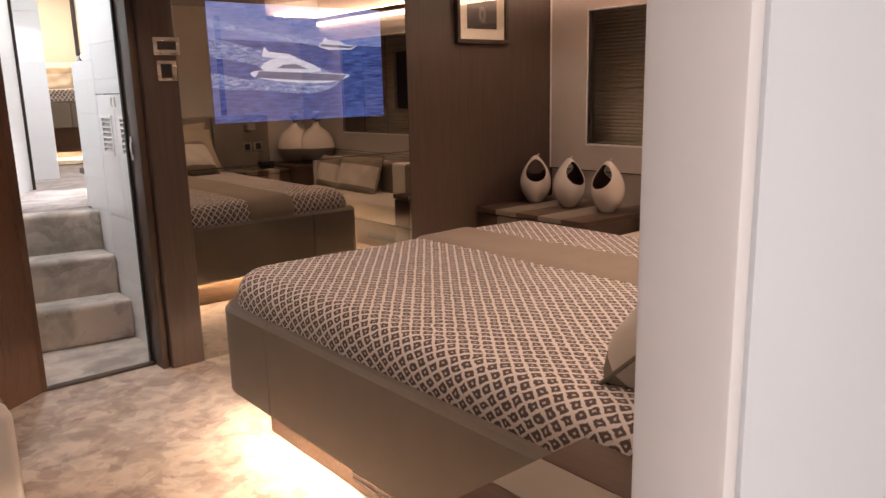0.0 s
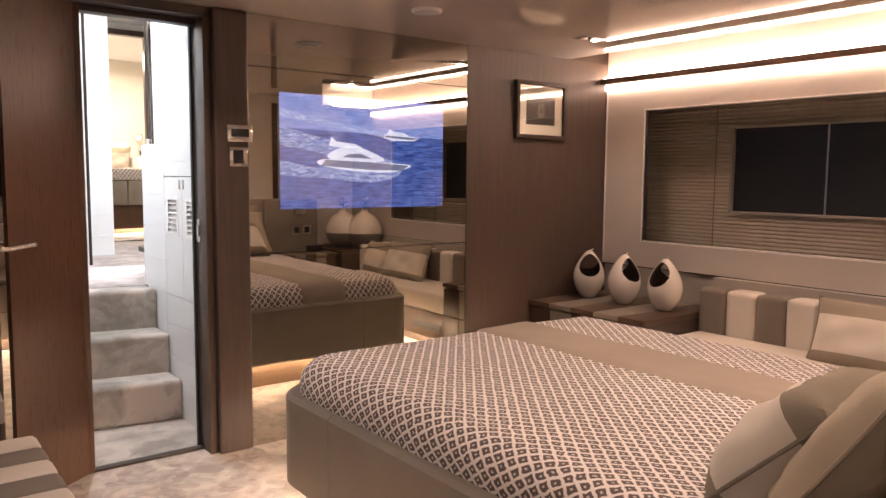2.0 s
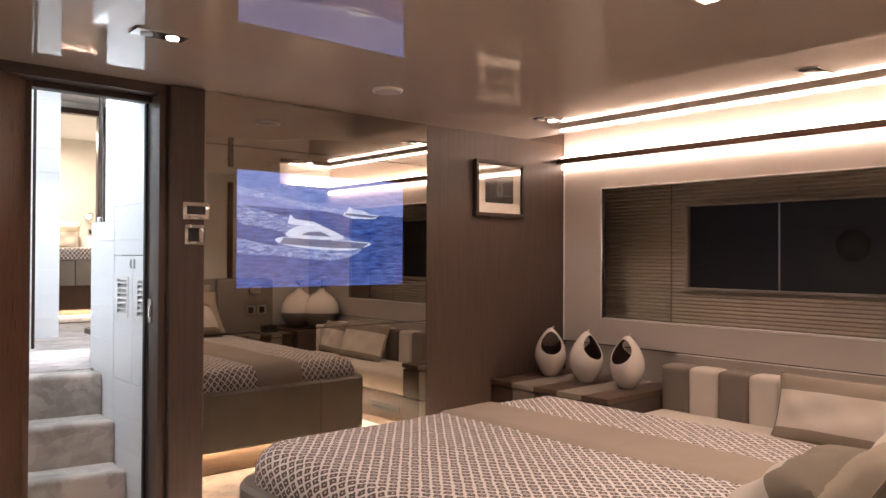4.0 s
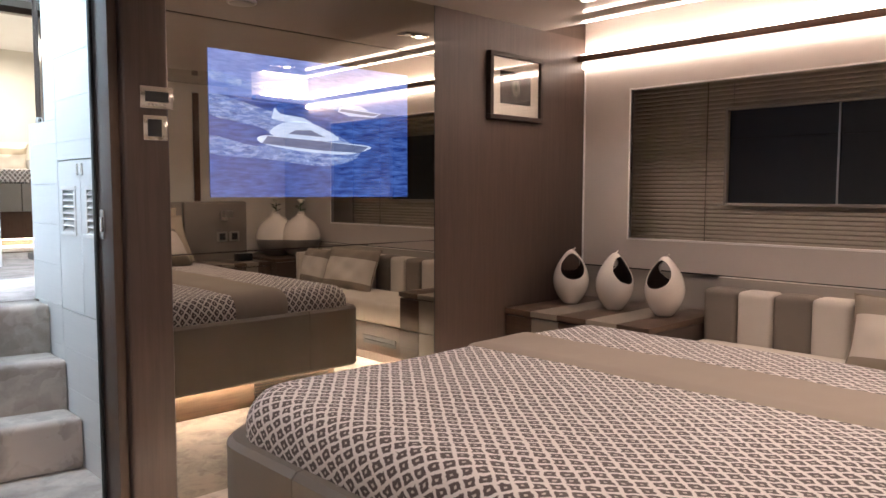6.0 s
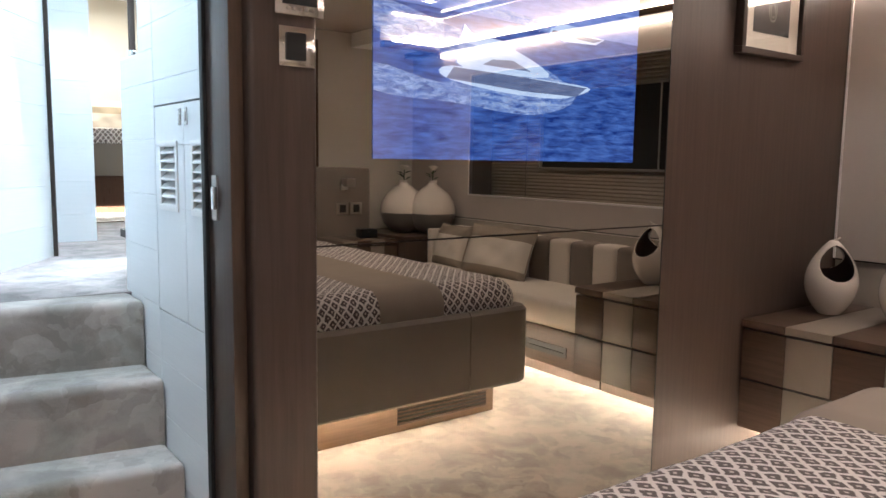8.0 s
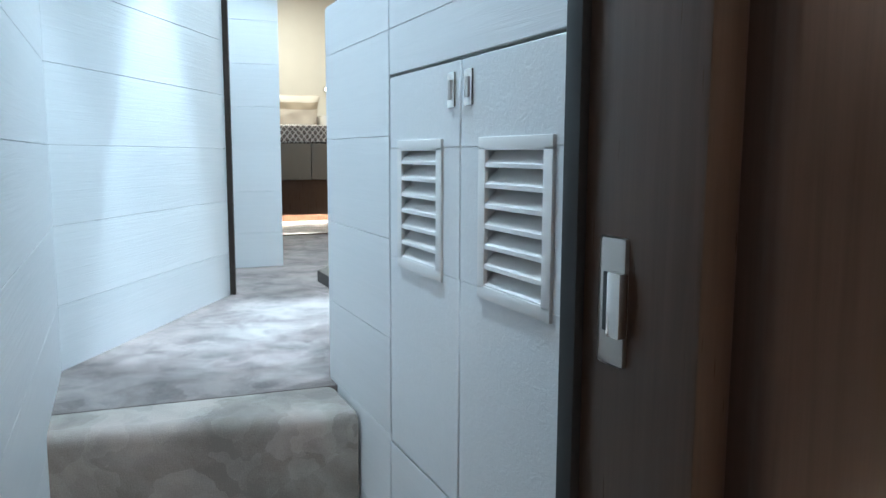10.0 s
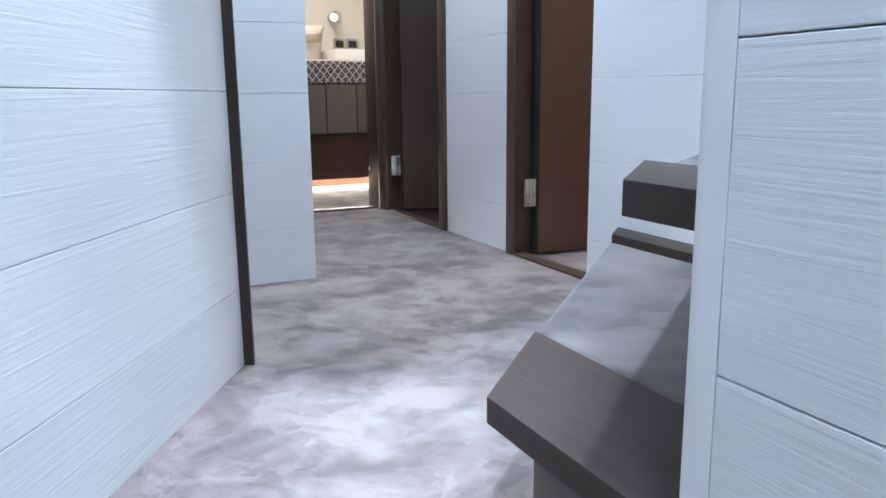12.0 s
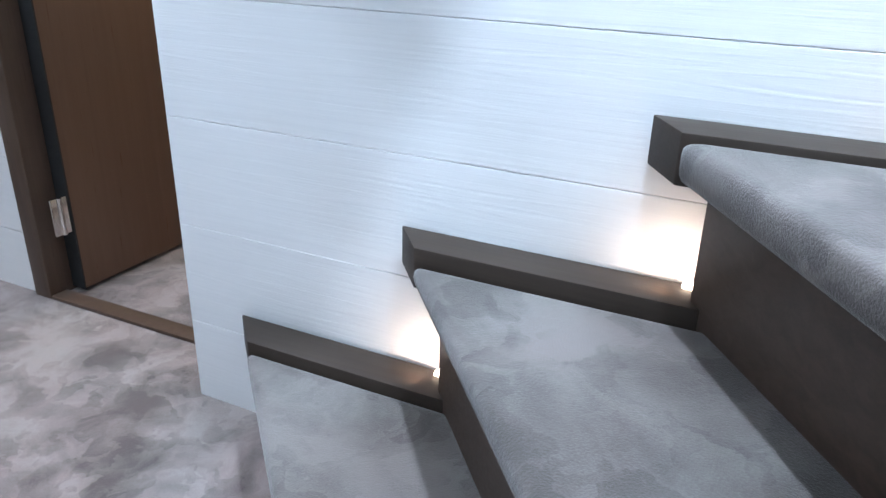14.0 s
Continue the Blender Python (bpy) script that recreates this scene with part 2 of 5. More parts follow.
MAT = {
    "cabin_carpet": carpet_material("cabin_carpet", (0.24, 0.19, 0.162), (0.47, 0.395, 0.345), 0.9, 0.7, 0.4),
    # same carpet as on the steps, in darker tones for its dimmer light
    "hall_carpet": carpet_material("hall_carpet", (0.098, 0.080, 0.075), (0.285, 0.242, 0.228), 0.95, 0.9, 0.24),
    "pad_carpet": carpet_material("grey_pad_carpet", (0.058, 0.051, 0.048), (0.150, 0.136, 0.128), 0.8, 0.8, 0.25),
    "dark_oak": wood("smoked_oak", (0.050, 0.034, 0.027), (0.088, 0.062, 0.050), soft=0.06),
    "dark_oak_flat": wood("smoked_oak_flat", (0.038, 0.026, 0.020), (0.078, 0.054, 0.042), "X", soft=0.05),
    "walnut": wood("walnut_door", (0.072, 0.036, 0.021), (0.098, 0.050, 0.030), "Z", 0.3, 0.6, 0.12),
    "walnut_hall": wood("walnut_hall_door", (0.120, 0.066, 0.041), (0.170, 0.096, 0.060), "Z", 0.32, 0.6, 0.14),
    "hall_frame": wood("brown_frame_wood", (0.062, 0.039, 0.027), (0.100, 0.065, 0.046), "Z", 0.32, 1.0, 0.06),
    "ebony": wood("dark_frame_wood", (0.030, 0.019, 0.014), (0.052, 0.034, 0.025), "Z", 0.5, 1.0, 0.06),
    "warm_wood": wood("oak_drawer", (0.050, 0.031, 0.022), (0.105, 0.068, 0.047), "Y", 0.4, 1.0, 0.04),
    "plinth_wood": wood("oak_plinth", (0.13, 0.08, 0.05), (0.23, 0.15, 0.10), "X", 0.45),
    "tread_wood": wood("tread_wood", (0.022, 0.0145, 0.010), (0.040, 0.028, 0.020), "Y", 0.6, 1.0, 0.05),
    "leather": plain("taupe_leather", (0.215, 0.185, 0.155), 0.5, 0, 0.07, 240, 0.2),
    "leather_light": plain("beige_leather", (0.23, 0.20, 0.165), 0.5, 0, 0.07, 240, 0.2),
    "fabric_cream": plain("cream_fabric", (0.62, 0.565, 0.50), 0.9, 0, 0.06, 420, 0.4),
    "fabric_taupe": plain("taupe_fabric", (0.20, 0.17, 0.14), 0.9, 0, 0.08, 420, 0.4),
    "fabric_beige": plain("beige_fabric", (0.40, 0.335, 0.255), 0.9, 0, 0.07, 420, 0.4),
    "fabric_mid": plain("greige_fabric", (0.285, 0.24, 0.19), 0.9, 0, 0.07, 420, 0.4),
    # lighter copy of the hall carpet: the steps' stronger light is in the colour
    "lit_step_carpet": carpet_material("lit_step_carpet", (0.235, 0.207, 0.182), (0.47, 0.42, 0.375), 0.6, 0.6, 0.25),
    "fabric_olive": plain("olive_weave", (0.23, 0.195, 0.15), 0.9, 0, 0.1, 420, 0.5),
    "runner": plain("tan_runner", (0.345, 0.285, 0.23), 0.75, 0, 0.07, 160, 0.25),
    "quilt": quilt_material(),
    "wall_fabric": plain("grey_wall_panel", (0.50, 0.455, 0.42), 0.55, 0, 0.03, 150, 0.08),
    "wall_low": plain("lower_wall_panel", (0.36, 0.325, 0.29), 0.65, 0, 0.04, 150, 0.1),
    "wall_cream": plain("cream_wall", (0.62, 0.585, 0.53), 0.6, 0, 0.03, 120, 0.06),
    "white_paint": plain("white_paint", (0.80, 0.80, 0.80), 0.45, 0, 0.02, 90, 0.05),
    "white_trim": plain("white_trim", (0.82, 0.80, 0.78), 0.35, 0, 0.02, 90, 0.03),
    "jamb": plain("pale_jamb_paint", (0.84, 0.78, 0.74), 0.4, 0, 0.02, 90, 0.03),
    "ceiling": plain("lacquered_ceiling", (0.55, 0.475, 0.41), 0.02, 0, 0.02, 20, 0.0, 0.6),
    "plank": plank_material(),
    "mirror": mirror_material("smoked_mirror", (0.485, 0.465, 0.42)),
    "mirror_clear": mirror_material("mirror_glass", (0.62, 0.58, 0.53)),
    "chrome": mirror_material("chrome", (0.75, 0.73, 0.70), 0.12),
    "steel": mirror_material("brushed_steel", (0.50, 0.47, 0.44), 0.3),
    # also painted into slots, gaps and the locker in place of shade
    "black": plain("black_plastic_and_shade", (0.015, 0.015, 0.016), 0.35, 0, 0.1, 90, 0.05),
    "dark_glass": plain("night_window_glass", (0.014, 0.016, 0.018), 0.42, 0, 0.1, 10, 0.0),
    "ceramic": plain("glazed_ceramic", (0.74, 0.68, 0.62), 0.16, 0, 0.02, 20, 0.0, 0.9),
    "ceramic_in": plain("dark_vase_inside", (0.055, 0.035, 0.03), 0.5, 0, 0.1, 60, 0.1),
    "ceramic_grey": plain("grey_vase_glaze", (0.17, 0.155, 0.14), 0.3, 0, 0.06, 60, 0.05),
    "leaf": plain("rose_leaf", (0.035, 0.07, 0.025), 0.5, 0, 0.3, 80, 0.2),
    "petal": plain("white_petal", (0.78, 0.74, 0.66), 0.7, 0, 0.05, 80, 0.1),
    "paper": plain("ivory_mount", (0.78, 0.72, 0.62), 0.8, 0, 0.02, 200, 0.05),
    "picture_glass": glass_sheet(),
    "photo": plain("dark_photograph", (0.03, 0.026, 0.026), 0.7, 0, 0.5, 8, 0.0),
    "ink": plain("pale_ink", (0.42, 0.40, 0.38), 0.6, 0, 0.1, 60, 0.0),
    "blind": plain("taupe_blind_cloth", (0.43, 0.375, 0.31), 0.9, 0, 0.06, 300, 0.2),
    "rubber": plain("black_rubber", (0.012, 0.012, 0.012), 0.6, 0, 0.1, 60, 0.1),
    "led": glow("warm_led", WARM, 15.0),
    "led_up": glow("warm_led_up", WARM, 75.0),
    "led_soft": glow("warm_led_soft", WARM, 9.0),
    "led_floor": glow("floor_led", (1.0, 0.82, 0.62), 200.0),
    "led_stair": glow("stair_led", (1.0, 0.72, 0.48), 30.0),
    "lamp_white": glow("lamp_white", (1.0, 0.9, 0.75), 18.0),
    "sea": screen_material("screen_sea", (0.012, 0.035, 0.22), (0.11, 0.20, 0.58), 0.72),
    "sky": screen_material("screen_far_sea", (0.13, 0.20, 0.52), (0.26, 0.34, 0.70), 0.85),
    "foam": ragged(screen_material("screen_foam", (0.22, 0.32, 0.70), (0.62, 0.70, 0.95), 0.65, (9, 9, 40))),
    "hull": screen_material("screen_hull", (0.55, 0.62, 0.82), (0.75, 0.80, 0.95), 0.85),
    "hull_dark": screen_material("screen_dark_hull", (0.12, 0.14, 0.26), (0.20, 0.23, 0.38), 0.8),
}


# ---- mesh helpers ----
BASE = {}


def box(x0, x1, y0, y1, z0, z1, bevel=0.0, seg=2, bm=None):
    bm = bm or bmesh.new()
    m = Matrix.Translation(((x0 + x1) / 2, (y0 + y1) / 2, (z0 + z1) / 2)) @ Matrix.Diagonal((x1 - x0, y1 - y0, z1 - z0, 1))
    made = bmesh.ops.create_cube(bm, size=1, matrix=m)["verts"]
    if bevel:
        edges = list({e for v in made for e in v.link_edges})
        bmesh.ops.bevel(bm, geom=edges, offset=bevel, segments=seg, profile=0.6, affect="EDGES")
    return bm


def prism(points, z0, z1, bevel=0.0, seg=2):
    """A plan outline, counter-clockwise, drawn up from z0 to z1."""
    bm = bmesh.new()
    low = [bm.verts.new((x, y, z0)) for x, y in points]
    top = [bm.verts.new((x, y, z1)) for x, y in points]
    bm.faces.new(low[::-1])
    bm.faces.new(top)
    for i in range(len(points)):
        j = (i + 1) % len(points)
        bm.faces.new((low[i], low[j], top[j], top[i]))
    if bevel:
        bmesh.ops.bevel(bm, geom=bm.edges[:], offset=bevel, segments=seg, profile=0.6, affect="EDGES")
    return bm


def cylinder(place, r, h, seg=20, r2=None, axis="Z", bm=None):
    bm = bm or bmesh.new()
    turn = {"Z": Matrix(), "X": Matrix.Rotation(math.pi / 2, 4, "Y"), "Y": Matrix.Rotation(-math.pi / 2, 4, "X")}[axis]
    bmesh.ops.create_cone(bm, cap_ends=True, segments=seg, radius1=r, radius2=r if r2 is None else r2, depth=h, matrix=Matrix.Translation(place) @ turn)
    return bm


def lathe(profile, seg=28, place=(0, 0, 0)):
    """A turned body from (radius, height) pairs."""
    bm = bmesh.new()
    rings = []
    for r, z in profile:
        rings.append([bm.verts.new((place[0] + r * math.cos(2 * math.pi * i / seg), place[1] + r * math.sin(2 * math.pi * i / seg), place[2] + z)) for i in range(seg)])
    for a, b in zip(rings, rings[1:]):
        for i in range(seg):
            j = (i + 1) % seg
            bm.faces.new((a[i], a[j], b[j], b[i]))
    bm.faces.new(rings[0][::-1])
    bm.faces.new(rings[-1])
    return bm


def tube(points, r, seg=8, bm=None):
    """A round bar through points."""
    bm = bm or bmesh.new()
    pts = [Vector(p) for p in points]
    rings = []
    for i, p in enumerate(pts):
        d = (pts[min(i + 1, len(pts) - 1)] - pts[max(i - 1, 0)]).normalized()
        side = d.orthogonal().normalized() if not rings else (side - d * side.dot(d)).normalized()
        up = d.cross(side)
        rings.append([bm.verts.new(p + r * (math.cos(2 * math.pi * k / seg) * side + math.sin(2 * math.pi * k / seg) * up)) for k in range(seg)])
    for a, b in zip(rings, rings[1:]):
        for i in range(seg):
            j = (i + 1) % seg
            bm.faces.new((a[i], a[j], b[j], b[i]))
    bm.faces.new(rings[0][::-1])
    bm.faces.new(rings[-1])
    return bm


def link(name, bm, material, smooth=True):
    bmesh.ops.recalc_face_normals(bm, faces=bm.faces[:])
    data = bpy.data.meshes.new(name)
    bm.to_mesh(data)
    bm.free()
    data.materials.append(MAT[material])
    if smooth:
        data.shade_smooth()
        data.set_sharp_from_angle(angle=radians(38))
    return new(name, data)


def thing(name, label, category, place=(0, 0, 0), group=""):
    ob = new(name)
    ob.empty_display_size = 0.1
    ob.location = place
    BASE[ob] = Vector(place)
    return tagged(ob, label, category, group)


def part(name, bm, material, parent, label=""):
    """One mesh under a thing or under a part; its bmesh is in world metres."""
    base = BASE[parent]
    bmesh.ops.translate(bm, vec=-base, verts=bm.verts[:])
    ob = link(name, bm, material)
    ob.parent = parent
    BASE[ob] = base
    return tagged(ob, label)


def lone(name, bm, material, label, category, group="", kind=""):
    """A thing that is one mesh."""
    c = Vector((0, 0, 0))
    lo = min(v.co.z for v in bm.verts)
    for v in bm.verts:
        c += v.co
    c /= len(bm.verts)
    c.z = lo
    bmesh.ops.translate(bm, vec=-c, verts=bm.verts[:])
    ob = link(name, bm, material)
    ob.location = c
    BASE[ob] = c
    return tagged(ob, label, category, group, kind)


def structure(name, bm, material, label=""):
    ob = link(name, bm, material)
    BASE[ob] = Vector((0, 0, 0))
    return tagged(ob, label, "", "", "structure")


def rounded_outline(x0, x1, y0, y1, r, seg=6):
    pts = []
    for cx, cy, a in ((x1 - r, y0 + r, -90), (x1 - r, y1 - r, 0), (x0 + r, y1 - r, 90), (x0 + r, y0 + r, 180)):
        for i in range(seg + 1):
            q = radians(a + 90 * i / seg)
            pts.append((cx + r * math.cos(q), cy + r * math.sin(q)))
    return pts


def pillow_bm(w, h, d, seed=0, n=26):
    """A plump cushion, w wide, h high, d thick, standing in the xz plane round its middle."""
    rnd = random.Random(seed)
    ph = [rnd.uniform(0, 6) for _ in range(4)]
    bm = bmesh.new()
    sides = []
    for sgn in (-1, 1):
        g = []
        for i in range(n + 1):
            row = []
            for j in range(n + 1):
                u, v = 2 * i / n - 1, 2 * j / n - 1
                fat = max(0.0, (1 - u ** 4)) ** 0.55 * max(0.0, (1 - v ** 4)) ** 0.55
                pinch = 1 - 0.07 * (1 - abs(u) ** 3) * abs(v) ** 2
                pinch2 = 1 - 0.07 * (1 - abs(v) ** 3) * abs(u) ** 2
                wr = 0.004 * math.sin(9 * u + ph[0] + 5 * v) + 0.004 * math.sin(7 * v + ph[1] - 4 * u)
                row.append(bm.verts.new((u * w / 2 * pinch2, sgn * (fat * d / 2 + wr * fat), v * h / 2 * pinch)))
            g.append(row)
        for i in range(n):
            for j in range(n):
                bm.faces.new((g[i][j], g[i + 1][j], g[i + 1][j + 1], g[i][j + 1]))
        sides.append(g)
    bmesh.ops.remove_doubles(bm, verts=bm.verts[:], dist=0.0005)
    return bm


# ---- the cabin's shell ----
MIRROR_Y, WALL_X, BACK_Y = 3.605, 4.04, 0.47
structure("floor", box(-0.2, 4.2, 0.3, 4.25, -0.1, 0.0), "cabin_carpet")
structure("ceiling", prism([(-0.2, 0.3), (3.52, 0.3), (3.52, 0.845), (3.685, 1.31), (3.685, 3.75), (-0.2, 3.75)], CEIL, CEIL + 0.06), "ceiling")
structure("ceiling_cove", box(3.45, 4.3, 0.3, 3.75, 2.06, 2.10), "wall_cream")
structure("cove_upstand", box(3.66, 3.685, 1.31, 3.75, CEIL + 0.06, 2.06), "wall_cream")
structure("wall_south", box(0.632, 4.3, 0.446, BACK_Y, 0.0, 2.08), "wall_cream")
structure("wall_south_lintel", box(-0.2, 0.632, 0.446, BACK_Y, 1.92, 2.08), "wall_cream")
structure("door_jamb", box(0.624, 0.634, 0.440, 0.482, 0.0, 1.92, 0.003), "jamb")
structure("wall_west", box(-0.2, -0.15, 0.3, 3.2, 0.0, 2.08), "wall_cream")
# bulkhead with the mirror, the timber panel and the doorway
structure("wall_north", box(1.655, 4.3, MIRROR_Y + 0.008, 3.75, 0.0, 2.08), "ebony")
structure("door_lintel", box(0.86, 1.655, 3.62, 3.75, 1.905, 2.08), "dark_oak_flat")
panel = structure("timber_panel", box(2.903, WALL_X - 0.002, MIRROR_Y, MIRROR_Y + 0.006, 0.0, CEIL), "dark_oak")
structure("ceiling_joint", box(2.9, 2.903, MIRROR_Y - 0.001, MIRROR_Y + 0.006, 0, CEIL), "black")

# the smoked mirror in three sheets
mirror = thing("wall_mirror", "smoked mirror in three sheets covering the bulkhead", "mirror", (2.27, MIRROR_Y, 0))
for z0, z1 in ((0.0, 0.883), (0.887, 1.718), (1.722, CEIL - 0.002)):
    part("mirror_sheet", box(1.652, 2.898, MIRROR_Y, MIRROR_Y + 0.006, z0, z1), "mirror", mirror)

# post beside the doorway, casing and threshold
structure("door_post", box(1.495, 1.65, 3.585, 3.74, 0.0, CEIL - 0.002, 0.012, 3), "dark_oak")
structure("door_casing", box(1.462, 1.494, 3.615, 3.77, 0.0, 1.905, 0.005), "hall_frame")
structure("door_seal", box(1.452, 1.4615, 3.745, 3.768, 0.0, 1.9, 0.002), "rubber")
structure("threshold", box(0.98, 1.462, 3.70, 3.74, 0.0, 0.012, 0.003), "ebony")
structure("casing_left", box(0.975, 1.003, 3.70, 3.77, 0.0, 1.905, 0.003), "walnut")
structure("casing_top", box(1.003, 1.462, 3.70, 3.76, 1.88, 1.905, 0.003), "ebony")

# splayed timber wall with the mirrored door
SPLAY = Vector((-0.80, -0.60, 0))


def on_splay(s, off, z):
    n = Vector((0.60, -0.80, 0))
    return Vector((1.0, 3.715, 0)) + SPLAY * s + n * off + Vector((0, 0, z))


def splay_box(s0, s1, o0, o1, z0, z1, bevel=0.0):
    bm = box(s0, s1, o0, o1, z0, z1, bevel)
    for v in bm.verts:
        v.co = on_splay(*v.co)
    return bm


structure("wall_splay", splay_box(0.0, 0.38, -0.06, 0.0, 0.0, CEIL + 0.05), "walnut")
structure("wall_splay_back", splay_box(0.38, 1.6, -0.06, -0.02, 0.0, CEIL + 0.05), "ebony")
door = thing("mirrored_door", "tall mirrored cupboard door in a dark frame, with a chrome lever", "door", on_splay(0.9, 0, 0))
part("mirror_pane", splay_box(0.39, 0.43, -0.018, -0.008, 0.02, 1.9), "mirror_clear", door)
part("stile", splay_box(0.432, 0.462, -0.018, 0.004, 0.0, 1.92, 0.003), "ebony", door)
part("mirror_pane", splay_box(0.464, 1.35, -0.018, -0.008, 0.02, 1.9), "mirror_clear", door)
part("rail", splay_box(0.38, 1.4, -0.018, 0.004, 1.922, CEIL - 0.002, 0.003), "ebony", door)
handle = part("lever_handle", tube([on_splay(0.447, 0.004, 0.975), on_splay(0.447, 0.05, 0.975), on_splay(0.43, 0.058, 0.977), on_splay(0.32, 0.058, 0.983)], 0.009, 10), "chrome", door, "chrome lever")
rose = cylinder((0, 0, 0), 0.024, 0.012, 20)
for v in rose.verts:
    v.co = on_splay(0.447 + v.co.x, 0.008 + v.co.z, 0.975 + v.co.y)
part("rosette", rose, "chrome", handle)

# window wall: upper panel with the opening, lower panel, ledge
WY0, WY1, WZ0, WZ1 = 1.16, 3.303, 0.866, 1.645
for name, y0, y1, z0, z1 in (("wall_east_sill", 0.47, 3.605, 0.705, WZ0), ("wall_east_head", 0.47, 3.605, WZ1, 2.07), ("wall_east_aft", 0.47, WY0, WZ0, WZ1), ("wall_east_fore", WY1, 3.605, WZ0, WZ1)):
    structure(name, box(WALL_X, WALL_X + 0.022, y0, y1, z0, z1), "wall_fabric")
structure("wall_east_low", box(WALL_X + 0.02, WALL_X + 0.06, 0.47, 3.605, 0.0, 0.703), "wall_low")
structure("ledge_shadow_gap", box(WALL_X + 0.004, WALL_X + 0.05, 0.47, 3.605, 0.6985, 0.7045), "black")
structure("corner_trim", box(WALL_X - 0.008, WALL_X - 0.001, 3.594, 3.603, 0.705, 1.775, 0.002), "white_trim")
window = thing("window_1", "wide cabin window behind a sheer pleated blind", "window", (WALL_X + 0.1, 2.25, WZ0))
fw = 0.010
part("window_frame", box(WALL_X - 0.004, WALL_X + 0.025, WY0 - fw, WY0, WZ0 - fw, WZ1 + fw, 0.003), "white_trim", window)
part("window_frame", box(WALL_X - 0.004, WALL_X + 0.025, WY1, WY1 + fw, WZ0 - fw, WZ1 + fw, 0.003), "white_trim", window)
part("window_frame", box(WALL_X - 0.004, WALL_X + 0.025, WY0, WY1, WZ1, WZ1 + fw, 0.003), "white_trim", window)
part("window_sill", box(WALL_X - 0.004, WALL_X + 0.025, WY0, WY1, WZ0 - fw, WZ0, 0.003), "white_trim", window)
# hull liner behind the blind, with the night-dark port in it
HX = 4.43
PTY0, PTY1, PTZ0, PTZ1 = 1.45, 2.945, 1.052, 1.54
part("hull_liner", box(HX + 0.02, HX + 0.05, 0.9, 3.6, 0.6, 2.0), "wall_low", window)
part("port_glass", box(HX + 0.004, HX + 0.012, PTY0 - 0.01, PTY1 + 0.01, PTZ0 - 0.01, PTZ1 + 0.01), "dark_glass", window, "night-dark port glass")
part("mullion", box(HX - 0.004, HX + 0.003, 2.394, 2.402, PTZ0, PTZ1), "steel", window)
part("transom", box(HX - 0.002, HX + 0.003, PTY0, PTY1, 1.388, 1.394), "rubber", window)
for q in ((PTY0 - 0.014, PTY0, PTZ0 - 0.014, PTZ1 + 0.014), (PTY1, PTY1 + 0.014, PTZ0 - 0.014, PTZ1 + 0.014), (PTY0, PTY1, PTZ1, PTZ1 + 0.014), (PTY0, PTY1, PTZ0 - 0.014, PTZ0)):
    part("port_frame", box(HX - 0.03, HX + 0.004, *q, 0.002), "wall_low", window)
catch = part("catch", lathe([(0.075, 0.0), (0.078, 0.008), (0.05, 0.022), (0.02, 0.026)], 28), "rubber", window, "round black window catch")
catch.matrix_basis = Matrix.Translation(Vector((HX - 0.002, 2.02, 1.30)) - BASE[window]) @ Matrix.Rotation(-math.pi / 2, 4, "Y") @ Matrix.Translation(BASE[window])
for name, b in (("reveal_top", (WALL_X + 0.024, HX, 0.9, 3.6, 1.98, 2.02)), ("reveal_bottom", (WALL_X + 0.024, HX, 0.9, 3.6, 0.58, 0.62)), ("reveal_fore", (WALL_X + 0.024, HX, 3.58, 3.6, 0.6, 2.0)), ("reveal_aft", (WALL_X + 0.024, HX, 0.9, 0.92, 0.6, 2.0))):
    part(name, box(*b), "wall_low", window)


def pleated(x, y0, y1, z0, z1, pitch=0.0228, depth=0.008):
    """Cellular cloth: each pleat slopes out downwards and tucks back under itself."""
    n = max(1, round((z1 - z0) / pitch))
    bm = bmesh.new()
    rows = []
    for i in range(n):
        low, high = z0 + (z1 - z0) * i / n, z0 + (z1 - z0) * (i + 1) / n
        out = depth + 0.0012 * math.sin(i * 1.7)
        for z, d in ((low, 0.0), (low + 0.26 * (high - low), out), (low + 0.5 * (high - low), out * 0.92)):
            rows.append((bm.verts.new((x - d, y0, z)), bm.verts.new((x - d, y1, z))))
    rows.append((bm.verts.new((x, y0, z1)), bm.verts.new((x, y1, z1))))
    for a, b in zip(rows, rows[1:]):
        bm.faces.new((a[0], a[1], b[1], b[0]))
    return bm


blind = thing("pleated_blind", "taupe pleated blind round the night-dark port", "blind", (HX, 2.25, 0.62))
for y0, y1, z0, z1 in ((0.93, 3.57, PTZ1 + 0.016, 1.975), (0.93, 3.57, 0.625, PTZ0 - 0.016), (PTY1 + 0.016, 3.57, PTZ0 - 0.016, PTZ1 + 0.016), (0.93, PTY0 - 0.016, PTZ0 - 0.016, PTZ1 + 0.016)):
    part("cloth", pleated(HX + 0.012, y0, y1, z0, z1), "blind", blind)
for y in (1.30, 3.07):
    part("cord", tube([(HX - 0.006, y, 0.63), (HX - 0.006, y, 1.97)], 0.003, 6), "fabric_taupe", blind)
part("cord", tube([(HX - 0.006, 2.925, PTZ1 + 0.02), (HX - 0.006, 2.925, 1.97)], 0.002, 6), "wall_low", blind)

